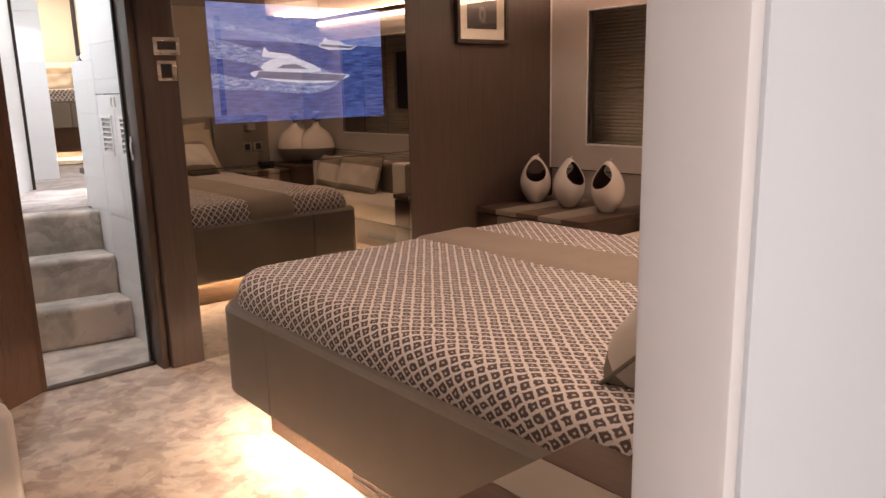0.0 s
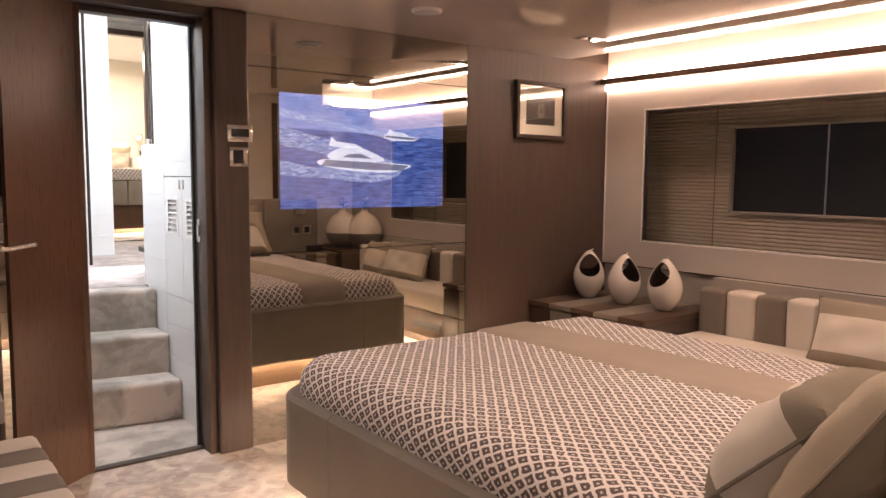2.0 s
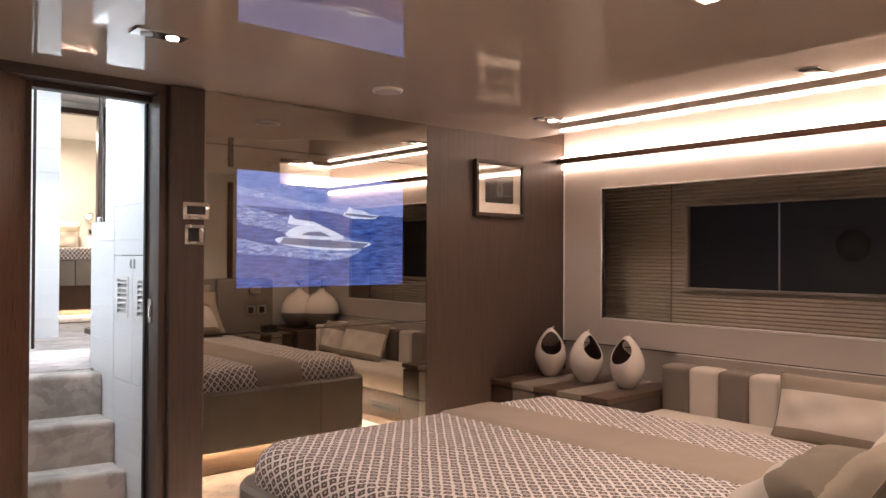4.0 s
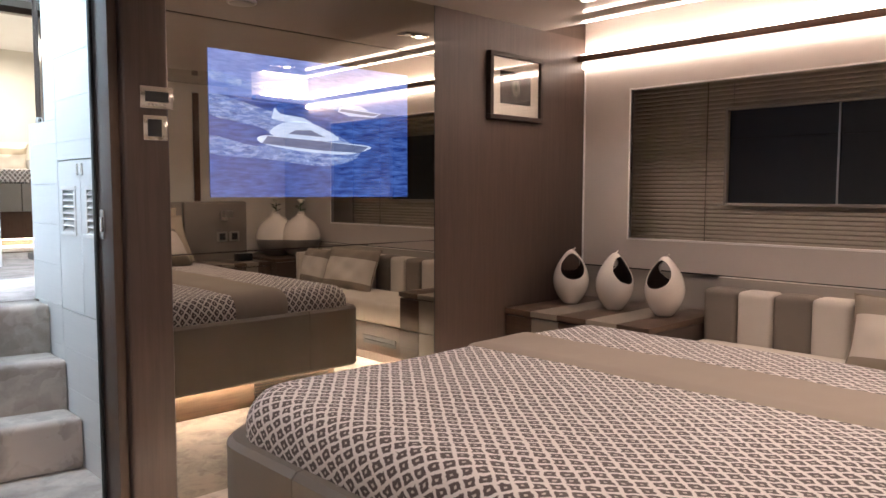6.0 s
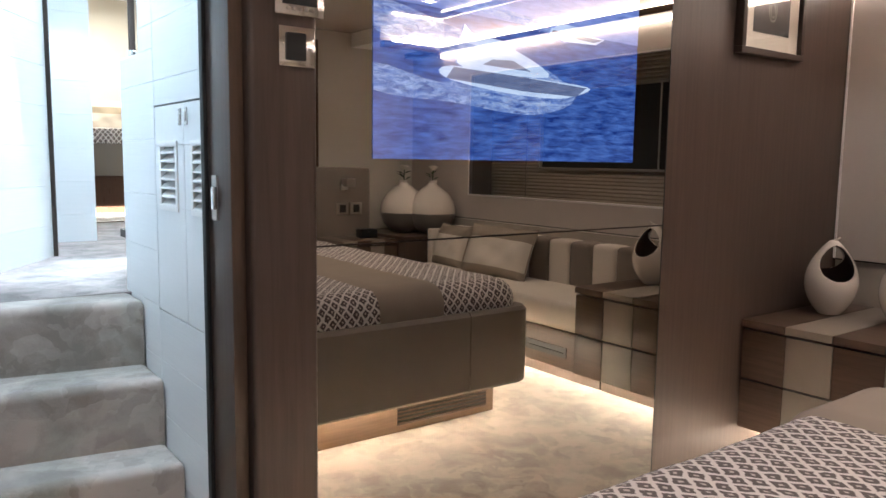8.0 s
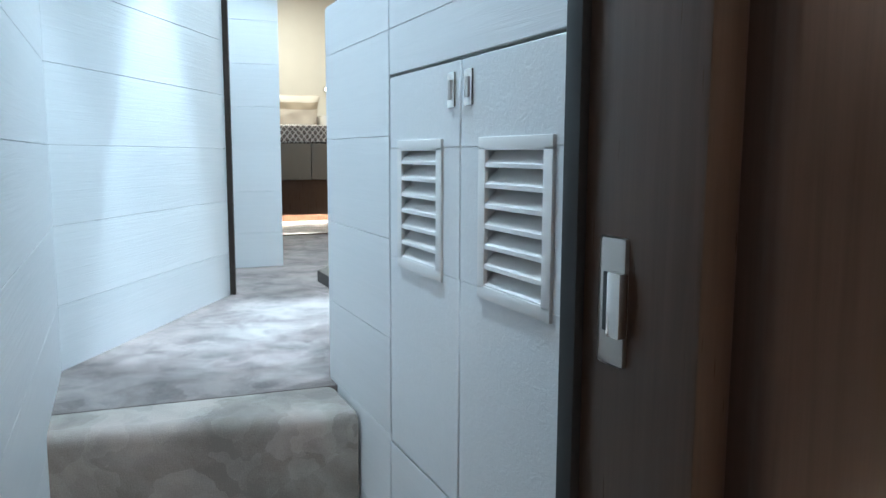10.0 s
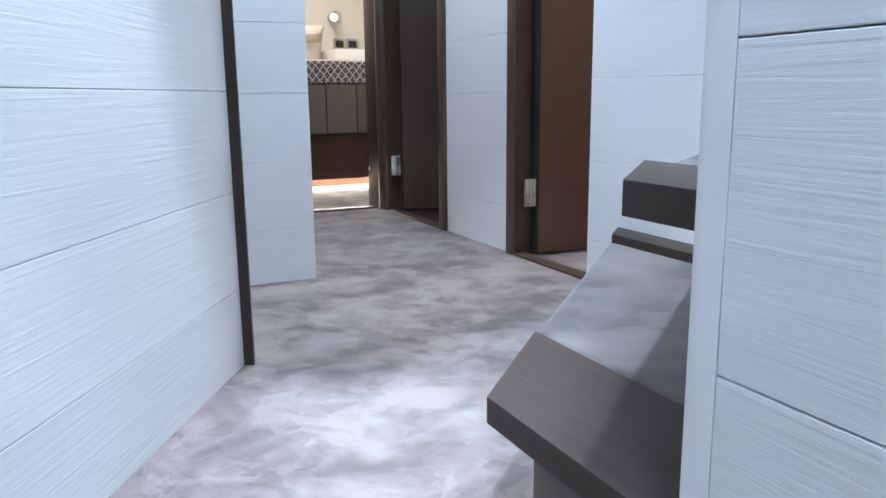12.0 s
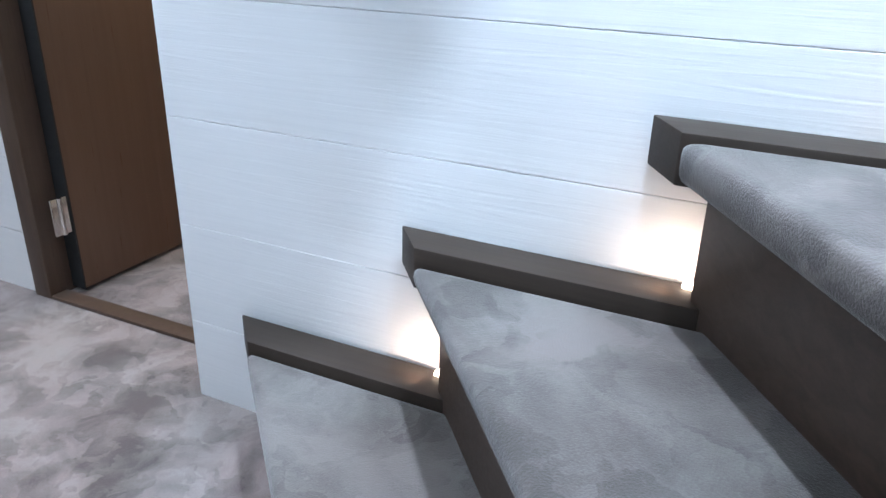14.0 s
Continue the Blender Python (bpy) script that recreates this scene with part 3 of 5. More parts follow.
# cove: timber pelmet with lit strips above and below it
cove = thing("cove_pelmet", "dark timber pelmet with glowing light strips along the window wall", "light cove", (4.0, 2.0, 1.8))
# this end board is added, to carry the return strip below
part("pelmet_end", box(3.524, 3.964, 0.844, 0.90, 1.816, 1.8535, 0.003), "walnut", cove)
part("pelmet_board", box(3.965, WALL_X - 0.001, 0.47, 3.604, 1.816, 1.853, 0.003), "walnut", cove)
part("light_strip", box(WALL_X - 0.03, WALL_X - 0.004, 0.85, 3.6, 1.786, 1.814, 0.002), "led", cove, "glowing warm light strip")
part("light_strip", box(4.0, 4.02, 0.85, 3.6, 1.854, 1.862), "led_up", cove, "glowing warm light strip")
part("light_strip", box(3.688, 3.698, 1.31, 3.6, CEIL + 0.004, CEIL + 0.016), "led_soft", cove, "glowing warm light strip")
structure("cove_end", box(3.524, WALL_X - 0.002, 0.472, 0.843, 1.8535, 2.058), "white_paint")
# short return strip, added to make the cove's end wall bright
part("light_strip", box(3.60, 3.985, 0.872, 0.884, 1.8545, 1.8625), "led_up", cove, "glowing warm light strip")
part("sprinkler", lathe([(0.022, 0.0), (0.026, 0.008), (0.012, 0.014), (0.012, 0.03)], 14, (3.86, 3.35, 2.028)), "chrome", cove)


def downlight(x, y, w=0.17, d=0.075):
    """A small square ceiling lamp with two round eyes."""
    ob = thing("ceiling_downlight", "small chrome ceiling light with a lit eye", "ceiling light", (x, y, CEIL - 0.006), "cabin downlights")
    part("bezel", box(x - w / 2, x + w / 2, y - d / 2, y + d / 2, CEIL - 0.007, CEIL - 0.001, 0.003), "chrome", ob)
    for s in (-0.25, 0.25):
        part("eye", cylinder((x + s * w, y, CEIL - 0.009), 0.02, 0.004, 18), "lamp_white" if s > 0 else "steel", ob)
    return ob


for x, y in DOWNLIGHTS:
    downlight(x, y)
speaker = thing("ceiling_speaker", "round beige speaker grille set in the ceiling", "speaker", (2.235, 3.07, CEIL - 0.01))
part("rim", lathe([(0.062, 0.0), (0.066, 0.004), (0.066, 0.01), (0.05, 0.01)], 32, (2.235, 3.07, CEIL - 0.011)), "wall_cream", speaker)
part("grille", cylinder((2.235, 3.07, CEIL - 0.011), 0.055, 0.003, 32), "wall_low", speaker)

# screen behind the mirror
TVX0, TVX1, TVZ0, TVZ1 = 1.803, 2.735, 1.086, 1.616
tv = thing("television", "lit television behind mirror glass showing two white motor yachts at sea", "television", (2.27, MIRROR_Y - 0.004, TVZ0))


def flat(points, depth):
    """A picture shape: (across, up) in parts of the screen's width and height."""
    bm = bmesh.new()
    vs = [bm.verts.new((TVX0 + min(max(u, 0), 1) * (TVX1 - TVX0), MIRROR_Y - 0.002 - depth, TVZ0 + v * (TVZ1 - TVZ0))) for u, v in points]
    bm.faces.new(vs)
    return bm


def bezier_outline(pts, n=6):
    out = []
    for i in range(len(pts)):
        p0, p1, p2, p3 = (pts[(i + k) % len(pts)] for k in (-1, 0, 1, 2))
        for s in range(n):
            u = s / n
            out.append(tuple(0.5 * ((2 * b) + (c - a) * u + (2 * a - 5 * b + 4 * c - d) * u * u + (3 * b - a - 3 * c + d) * u ** 3) for a, b, c, d in zip(p0, p1, p2, p3)))
    return out


part("picture_sea", flat([(0, 0), (1, 0), (1, 1), (0, 1)], 0.0), "sea", tv)
part("picture_far_sea", flat([(0, 0.70), (1, 0.66), (1, 1), (0, 1)], 0.0006), "sky", tv)
part("picture_wake", flat(bezier_outline([(0.0, 0.70), (0.22, 0.63), (0.55, 0.50), (0.72, 0.34), (0.55, 0.235), (0.25, 0.27), (0.0, 0.30), (0.0, 0.42), (0.2, 0.36), (0.30, 0.42), (0.2, 0.50), (0.0, 0.56)], 4), 0.0012), "foam", tv)
part("picture_far_wake", flat(bezier_outline([(0.0, 0.80), (0.3, 0.72), (0.62, 0.655), (0.64, 0.69), (0.3, 0.77), (0.0, 0.86)], 4), 0.0012), "foam", tv)
part("picture_hull", flat(bezier_outline([(0.22, 0.385), (0.24, 0.440), (0.5, 0.422), (0.77, 0.402), (0.73, 0.355), (0.62, 0.326), (0.4, 0.340)], 4), 0.0018), "hull", tv)
part("picture_hull_side", flat([(0.225, 0.380), (0.25, 0.435), (0.5, 0.420), (0.765, 0.395), (0.72, 0.345), (0.5, 0.350)], 0.0024), "hull_dark", tv)
part("picture_deckhouse", flat(bezier_outline([(0.28, 0.440), (0.30, 0.520), (0.40, 0.555), (0.5, 0.530), (0.60, 0.430)], 4), 0.0024), "hull", tv)
part("picture_windows", flat([(0.35, 0.460), (0.385, 0.490), (0.46, 0.495), (0.53, 0.450)], 0.003), "hull_dark", tv)
part("picture_flybridge", flat([(0.27, 0.560), (0.285, 0.640), (0.31, 0.600), (0.42, 0.585), (0.47, 0.550), (0.33, 0.545)], 0.0024), "hull", tv)
part("picture_far_hull", flat([(0.60, 0.650), (0.61, 0.685), (0.74, 0.675), (0.84, 0.665), (0.80, 0.630), (0.66, 0.625)], 0.0024), "hull", tv)
part("picture_far_hull_side", flat([(0.605, 0.655), (0.615, 0.675), (0.83, 0.660), (0.79, 0.640)], 0.003), "hull_dark", tv)
part("picture_far_deckhouse", flat([(0.62, 0.685), (0.64, 0.735), (0.66, 0.715), (0.73, 0.705), (0.77, 0.675)], 0.003), "hull", tv)

# framed picture on the timber panel
pic = thing("framed_picture", "dark framed photograph of a pale crest with an ivory mount", "picture", (3.45, MIRROR_Y - 0.02, 1.46))
PX0, PX1, PZ0, PZ1, PY = 3.24, 3.64, 1.465, 1.79, MIRROR_Y - 0.001
b = 0.022
for q in ((PX0, PX1, PZ1 - b, PZ1), (PX0, PX1, PZ0, PZ0 + b), (PX0, PX0 + b, PZ0 + b, PZ1 - b), (PX1 - b, PX1, PZ0 + b, PZ1 - b)):
    part("frame_bar", box(q[0], q[1], PY - 0.032, PY, q[2], q[3], 0.002), "ebony", pic)
part("mount", box(PX0 + b, PX1 - b, PY - 0.014, PY - 0.004, PZ0 + b, PZ1 - b), "paper", pic)
part("photograph", box(PX0 + 0.085, PX1 - 0.085, PY - 0.016, PY - 0.0145, PZ0 + 0.08, PZ1 - 0.085), "photo", pic)
crest = bmesh.new()
for r0, r1 in ((0.034, 0.03), (0.022, 0.018)):
    ring = [[crest.verts.new((3.44 + 0.8 * r * math.cos(2 * math.pi * i / 24), PY - 0.018, 1.626 + 1.15 * r * math.sin(2 * math.pi * i / 24))) for i in range(24)] for r in (r0, r1)]
    for i in range(24):
        crest.faces.new((ring[0][i], ring[0][(i + 1) % 24], ring[1][(i + 1) % 24], ring[1][i]))
part("crest", crest, "ink", pic, "pale crest drawing")
glass = part("glass", box(PX0 + b - 0.003, PX1 - b + 0.003, PY - 0.024, PY - 0.022, PZ0 + b - 0.003, PZ1 - b + 0.003), "picture_glass", pic, "clear glass")
glass.visible_shadow = False

structure("back_wall_trim", box(3.215, 3.265, BACK_Y, BACK_Y + 0.012, 1.031, 1.88, 0.003), "walnut")

# control panel and switch on the post
ctl = thing("climate_panel", "steel-framed climate control panel on the timber post", "control panel", (1.605, 3.583, 1.38))
part("bezel", box(1.548, 1.662, 3.574, 3.584, 1.383, 1.457, 0.003), "chrome", ctl)
part("display", box(1.565, 1.645, 3.572, 3.5745, 1.405, 1.44), "black", ctl)
for i in range(5):
    part("button", box(1.574 + i * 0.0135, 1.582 + i * 0.0135, 3.5705, 3.573, 1.393, 1.400, 0.001), "steel", ctl)
sw = thing("light_switch", "square steel light switch with a black rocker", "switch", (1.6, 3.583, 1.28))
part("plate", box(1.557, 1.641, 3.576, 3.584, 1.277, 1.361, 0.003), "chrome", sw)
part("rocker", box(1.572, 1.618, 3.570, 3.577, 1.29, 1.348, 0.003), "black", sw)
strike = thing("strike_plate", "steel latch plate let into the door casing", "latch", (1.46, 3.708, 0.945))
part("plate", box(1.458, 1.4625, 3.690, 3.722, 0.945, 1.045, 0.004), "steel", strike)
part("latch_hole", box(1.4565, 1.459, 3.706, 3.714, 0.972, 1.018), "black", strike)
part("latch_lip", box(1.449, 1.4575, 3.684, 3.700, 0.970, 1.020, 0.002), "chrome", strike)

# ---- bed ----
BX0, BX1, BY0, BY1 = 1.412, 3.03, 0.74, 2.875
bed = thing("double_bed", "wide floating bed with taupe leather sides on an oak plinth", "bed", (2.22, 1.8, 0))


def rail_along(points, z0, z1, thick):
    """A soft-edged upholstered rail that follows a plan line."""
    bm = bmesh.new()
    prof = [(0, z0 + 0.012), (0.012, z0), (thick - 0.012, z0), (thick, z0 + 0.012), (thick, z1 - 0.014), (thick - 0.014, z1), (0.014, z1), (0, z1 - 0.014)]
    rings = []
    for i, p in enumerate(points):
        a, c = Vector(points[max(i - 1, 0)]), Vector(points[min(i + 1, len(points) - 1)])
        d = (c - a).normalized()
        inn = Vector((-d.y, d.x))
        rings.append([bm.verts.new((p[0] + inn.x * o, p[1] + inn.y * o, z)) for o, z in prof])
    k = len(prof)
    for a, c in zip(rings, rings[1:]):
        for i in range(k):
            bm.faces.new((a[i], a[(i + 1) % k], c[(i + 1) % k], c[i]))
    bm.faces.new(rings[0][::-1])
    bm.faces.new(rings[-1])
    return bm


def arc(cx, cy, r, a0, a1, n=8):
    return [(cx + r * math.cos(radians(a0 + (a1 - a0) * i / n)), cy + r * math.sin(radians(a0 + (a1 - a0) * i / n))) for i in range(n + 1)]


R, RS = 0.16, 0.07
FZ0, FZ1 = 0.165, 0.49
part("side_panel", rail_along([(BX1, BY0), (BX1, 1.6), (BX1, 2.455)], FZ0, FZ1, 0.07), "leather", bed)
part("corner_panel", rail_along([(BX1, 2.459)] + arc(BX1 - RS, BY1 - RS, RS, 0, 90) + [(2.70, BY1)], FZ0, FZ1, 0.07), "leather", bed)
part("foot_panel", rail_along([(2.696, BY1), (2.2, BY1), (1.764, BY1)], FZ0, FZ1, 0.07), "leather", bed)
part("corner_panel", rail_along([(1.76, BY1)] + arc(BX0 + R, BY1 - R, R, 90, 180) + [(BX0, 2.459)], FZ0, FZ1, 0.07), "leather", bed)
part("side_panel", rail_along([(BX0, 2.455), (BX0, 1.6), (BX0, BY0)], FZ0, FZ1, 0.07), "leather", bed)
part("bed_deck", prism(rounded_outline(BX0 + 0.04, BX1 - 0.04, BY0, BY1 - 0.04, 0.13), 0.17, 0.44), "leather", bed)
PLX0, PLX1, PLY1 = 1.53, 2.97, 2.70
plinth = part("plinth", box(PLX0, PLX1, BY0, PLY1, 0.0, 0.165, 0.004), "plinth_wood", bed)
part("light_strip", box(PLX0 - 0.02, PLX0 - 0.006, BY0 + 0.1, PLY1, 0.148, 0.16), "led_floor", bed, "glowing light strip")
part("light_strip", box(PLX1 + 0.006, PLX1 + 0.02, BY0 + 0.1, PLY1, 0.148, 0.16), "led_floor", bed, "glowing light strip")
part("light_strip", box(PLX0, PLX1, PLY1 + 0.006, PLY1 + 0.02, 0.148, 0.16), "led_floor", bed, "glowing light strip")


def vent(parent, x0, x1, y, z0, z1, n, side=False):
    """Slats on a black plate painted as the slot's shade, facing +y, or facing -x at x0 where side is set."""
    if side:
        g = part("vent", box(y - 0.004, y + 0.002, x0, x1, z0, z1), "black", parent, "slatted air vent")
    else:
        g = part("vent", box(x0, x1, y - 0.002, y + 0.004, z0, z1), "black", parent, "slatted air vent")
    for i in range(n):
        z = z0 + (z1 - z0) * (i + 0.5) / n
        bar = (y - 0.007, y - 0.002, x0, x1, z - 0.0028, z + 0.0028) if side else (x0, x1, y + 0.002, y + 0.008, z - 0.0028, z + 0.0028)
        part("slat", box(*bar), "warm_wood", g)


vent(bed, 2.47, 2.925, PLY1, 0.03, 0.122, 6)
vent(bed, 1.75, 2.15, PLX0, 0.03, 0.125, 5, True)


def draped(cx, cy, hx, hy, ztop, drop, r, rc, n=(90, 110), lift=0.0, lumps=0.006, head_flat=True):
    """A quilt over a mattress: top, rounded shoulders and sides, with lengths kept in its uv."""
    bm = bmesh.new()
    uvl = bm.loops.layers.uv.new("UVMap")
    q = math.pi / 2 * r

    def fold(s, h):
        a, sg = abs(s), (1 if s >= 0 else -1)
        if a <= h - r:
            return s, 0.0
        e = a - (h - r)
        if e <= q:
            return sg * (h - r + r * math.sin(e / r)), r * (1 - math.cos(e / r))
        return sg * h, r + e - q

    sx, sy = hx - r + q + drop - r, hy - r + q + drop - r
    grid = []
    for i in range(n[0] + 1):
        row = []
        for j in range(n[1] + 1):
            s, t = -sx + 2 * sx * i / n[0], -sy + 2 * sy * j / n[1]
            x, dx = fold(s, hx)
            y, dy = fold(t, hy) if (t > 0 or not head_flat) else (max(t, -hy), 0.0)
            cr = rc if x < 0 else rc * 0.5
            ax, ay = abs(x) - (hx - cr), abs(y) - (hy - cr)
            if ax > 0 and ay > 0 and not (head_flat and t < 0):
                k = max(ax, ay) / math.hypot(ax, ay)
                x = math.copysign(hx - cr + ax * k, x)
                y = math.copysign(hy - cr + ay * k, y)
            down = min(max(dx, dy) + 0.35 * min(dx, dy), drop)
            w = lumps * (noise.noise(Vector((s * 3.1, t * 2.3, 1.7))) + 0.5 * noise.noise(Vector((s * 7, t * 8, 4.2))))
            side = 0.006 * noise.noise(Vector((s * 5, t * 5, 9.0))) if down > r * 0.8 else 0
            v = bm.verts.new((cx + x * (1 + side), cy + y * (1 + side), ztop - down + w + lift))
            row.append((v, (s, t)))
        grid.append(row)
    for i in range(n[0]):
        for j in range(n[1]):
            quad = (grid[i][j], grid[i + 1][j], grid[i + 1][j + 1], grid[i][j + 1])
            f = bm.faces.new([v for v, _ in quad])
            for l, (_, uv) in zip(f.loops, quad):
                l[uvl].uv = uv
    return bm


mattress = lone("mattress", prism(rounded_outline(BX0 + 0.06, BX1 - 0.06, BY0 + 0.01, BY1 - 0.06, 0.12), 0.445, 0.575, 0.03, 3), "fabric_cream", "thick cream mattress on the bed", "mattress")
HXQ, HYQ = (BX1 - BX0) / 2 - 0.035, (BY1 - BY0) / 2 - 0.02
QCX, QCY = (BX0 + BX1) / 2, (BY0 + BY1) / 2 - 0.015
lone("quilt", draped(QCX, QCY, HXQ, HYQ, 0.603, 0.125, 0.085, 0.16), "quilt", "brown and ivory ikat quilt with small diamonds, spread on the bed", "quilt")


def runner_bm(x0, x1):
    """A smooth band laid lengthwise over the quilt and down its foot."""
    bm = bmesh.new()
    r, q, hy = 0.085, math.pi / 2 * 0.085, HYQ
    rows = []
    for i in range(13):
        x = x0 + (x1 - x0) * i / 12
        edge = -0.009 if i in (0, 12) else 0.003
        row = []
        for j in range(121):
            t = -hy + 0.35 + (2 * hy - 0.35 - r + q + 0.04) * j / 120
            if t <= hy - r:
                y, d = t, 0.0
            elif t - (hy - r) <= q:
                e = t - (hy - r)
                y, d = hy - r + r * math.sin(e / r), r * (1 - math.cos(e / r))
            else:
                y, d = hy, r + t - (hy - r) - q
            nrm = min(d / r, 1.0)
            s = x - QCX
            w = 0.006 * (noise.noise(Vector((s * 3.1, t * 2.3, 1.7))) + 0.5 * noise.noise(Vector((s * 7, t * 8, 4.2)))) + 0.0045 * abs(noise.noise(Vector((s * 5, t * 19, 2.0))))
            row.append(bm.verts.new((x, QCY + y + (edge + 0.008) * nrm, 0.6095 - d + w + edge * (1 - nrm))))
        rows.append(row)
    for a, c in zip(rows, rows[1:]):
        for j in range(120):
            bm.faces.new((a[j], a[j + 1], c[j + 1], c[j]))
    return bm


lone("bed_runner", runner_bm(2.30, 2.592), "runner", "smooth tan runner laid lengthwise over the quilt", "bed runner")

headboard = thing("headboard", "tall padded taupe headboard behind the bed", "headboard", (2.2, 0.6, 0))
xs = [1.43, 1.96, 2.50, 3.04, 3.57]
for x0, x1 in zip(xs, xs[1:]):
    part("pad", box(x0 + 0.002, x1 - 0.002, BACK_Y + 0.004, 0.66, 0.2, 1.03, 0.018, 3), "leather", headboard)


def reading_lamp(x, z, group="reading lamps"):
    ob = thing("reading_lamp", "small square chrome reading lamp on the headboard", "wall lamp", (x, 0.66, z), group)
    part("backplate", box(x - 0.03, x + 0.03, 0.655, 0.672, z - 0.03, z + 0.03, 0.004), "chrome", ob)
    part("arm", tube([(x, 0.672, z), (x, 0.71, z + 0.01)], 0.008, 8), "chrome", ob)
    part("head", box(x - 0.035, x + 0.035, 0.70, 0.76, z - 0.005, z + 0.05, 0.006), "steel", ob)


def socket_pair(x, z):
    ob = thing("socket_plate", "double steel socket plate with black inserts on the headboard", "socket", (x, 0.66, z), "socket plates")
    for s in (-0.052, 0.052):
        g = part("plate", box(x + s - 0.044, x + s + 0.044, 0.655, 0.668, z - 0.04, z + 0.04, 0.003), "steel", ob)
        part("insert", box(x + s - 0.024, x + s + 0.024, 0.667, 0.671, z - 0.026, z + 0.026, 0.002), "black", g)


reading_lamp(3.36, 0.91)
socket_pair(3.40, 0.755)


def striped_unit(name, label, x0, x1, y0, y1, z0, z1, along, front, rows, group=""):
    """A low unit whose top and drawers are banded in oak and leather. along: axis of the bands; front: the sign and axis of its face."""
    ob = thing(name, label, "cabinet", ((x0 + x1) / 2, (y0 + y1) / 2, 0), group)
    part("carcass", box(x0 + 0.02, x1, y0 + 0.004, y1 - 0.004, z0, z1 - 0.03), "dark_oak", ob)
    n = 5
    for i in range(n):
        a = i / n
        c = (i + 1) / n
        mat = "warm_wood" if i % 2 == 0 else "leather_light"
        if along == "y":
            ya, yb = y0 + (y1 - y0) * a + 0.0008, y0 + (y1 - y0) * c - 0.0008
            part("top_band", box(x0 - 0.012, x1, ya, yb, z1 - 0.028, z1, 0.003), mat, ob)
            for k in range(rows):
                za, zb = z0 + (z1 - 0.034 - z0) * k / rows + 0.003, z0 + (z1 - 0.034 - z0) * (k + 1) / rows - 0.004
                part("drawer_band", box(x0 - 0.002, x0 + 0.02, ya, yb, za, zb, 0.002), mat, ob)
        else:
            xa, xb = x0 + (x1 - x0) * a + 0.0008, x0 + (x1 - x0) * c - 0.0008
            part("top_band", box(xa, xb, y0, y1 + 0.012, z1 - 0.028, z1, 0.003), mat, ob)
            for k in range(rows):
                za, zb = z0 + (z1 - 0.034 - z0) * k / rows + 0.003, z0 + (z1 - 0.034 - z0) * (k + 1) / rows - 0.004
                part("drawer_band", box(xa, xb, y1 - 0.01, y1 + 0.002, za, zb, 0.002), mat, ob)
    return ob


CABX = 3.395
cab = striped_unit("drawer_cabinet", "low drawer cabinet banded in oak and beige leather beside the sofa", CABX, WALL_X + 0.015, 2.772, 3.6, 0.11, 0.522, "y", -1, 2)
part("kick", box(3.58, 4.0, 2.78, 3.6, 0.0, 0.11), "dark_oak", cab)
part("light_strip", box(3.555, 3.575, 2.78, 3.6, 0.094, 0.106), "led_floor", cab, "glowing light strip")
ns = striped_unit("nightstand", "nightstand banded in oak and leather beside the bed", 0.80, 1.395, 0.665, 1.12, 0.12, 0.585, "x", 1, 2, "nightstands")
part("kick", box(0.85, 1.35, 0.67, 1.0, 0.0, 0.12), "dark_oak", ns)
ns2 = striped_unit("nightstand", "nightstand banded in oak and leather beside the bed", 3.05, 3.56, 0.665, 1.02, 0.12, 0.572, "x", 1, 2, "nightstands")
part("kick", box(3.1, 3.5, 0.67, 0.9, 0.0, 0.12), "dark_oak", ns2)

# clock on the far nightstand, reed diffuser on the near one
clock = thing("alarm_clock", "small black alarm clock on the nightstand", "clock", (3.42, 0.86, 0.572))
part("case", box(3.36, 3.48, 0.82, 0.90, 0.573, 0.633, 0.008), "black", clock)
part("dial", box(3.375, 3.465, 0.90, 0.902, 0.585, 0.622), "dark_glass", clock)
reed = thing("reed_diffuser", "glass reed diffuser with black sticks on the nightstand", "diffuser", (1.29, 0.86, 0.585))
part("bottle", lathe([(0.03, 0), (0.036, 0.006), (0.036, 0.06), (0.014, 0.078), (0.014, 0.10)], 20, (1.29, 0.86, 0.586)), "dark_glass", reed)
for i in range(4):
    a = i * 1.6 + 0.4
    part("stick", tube([(1.29, 0.86, 0.60), (1.29 + 0.024 * math.cos(a), 0.86 + 0.024 * math.sin(a), 0.745 + 0.008 * (i % 3))], 0.003, 6), "black", reed)

# ---- sofa under the window ----
sofa = thing("built_in_sofa", "built-in sofa with cream seat and back banded in taupe", "sofa", (3.7, 1.8, 0))
SY0, SY1 = 1.15, 2.77
part("base", box(3.44, 4.03, SY0, SY1, 0.10, 0.285, 0.004), "warm_wood", sofa)
part("kick", box(3.58, 4.0, SY0, SY1, 0.0, 0.10), "dark_oak", sofa)
part("light_strip", box(3.555, 3.575, SY0, SY1, 0.084, 0.096), "led_floor", sofa, "glowing light strip")
grill = part("vent", box(3.436, 3.441, 2.36, 2.68, 0.155, 0.205), "black", sofa, "black slot vent")
part("vent_lip", box(3.430, 3.437, 2.38, 2.66, 0.174, 0.180, 0.001), "rubber", grill)
for a, c in ((SY0, 1.86), (1.864, SY1)):
    part("seat_cushion", box(3.42, 3.86, a + 0.002, c - 0.002, 0.287, 0.425, 0.035, 4), "fabric_cream", sofa)
n = 10
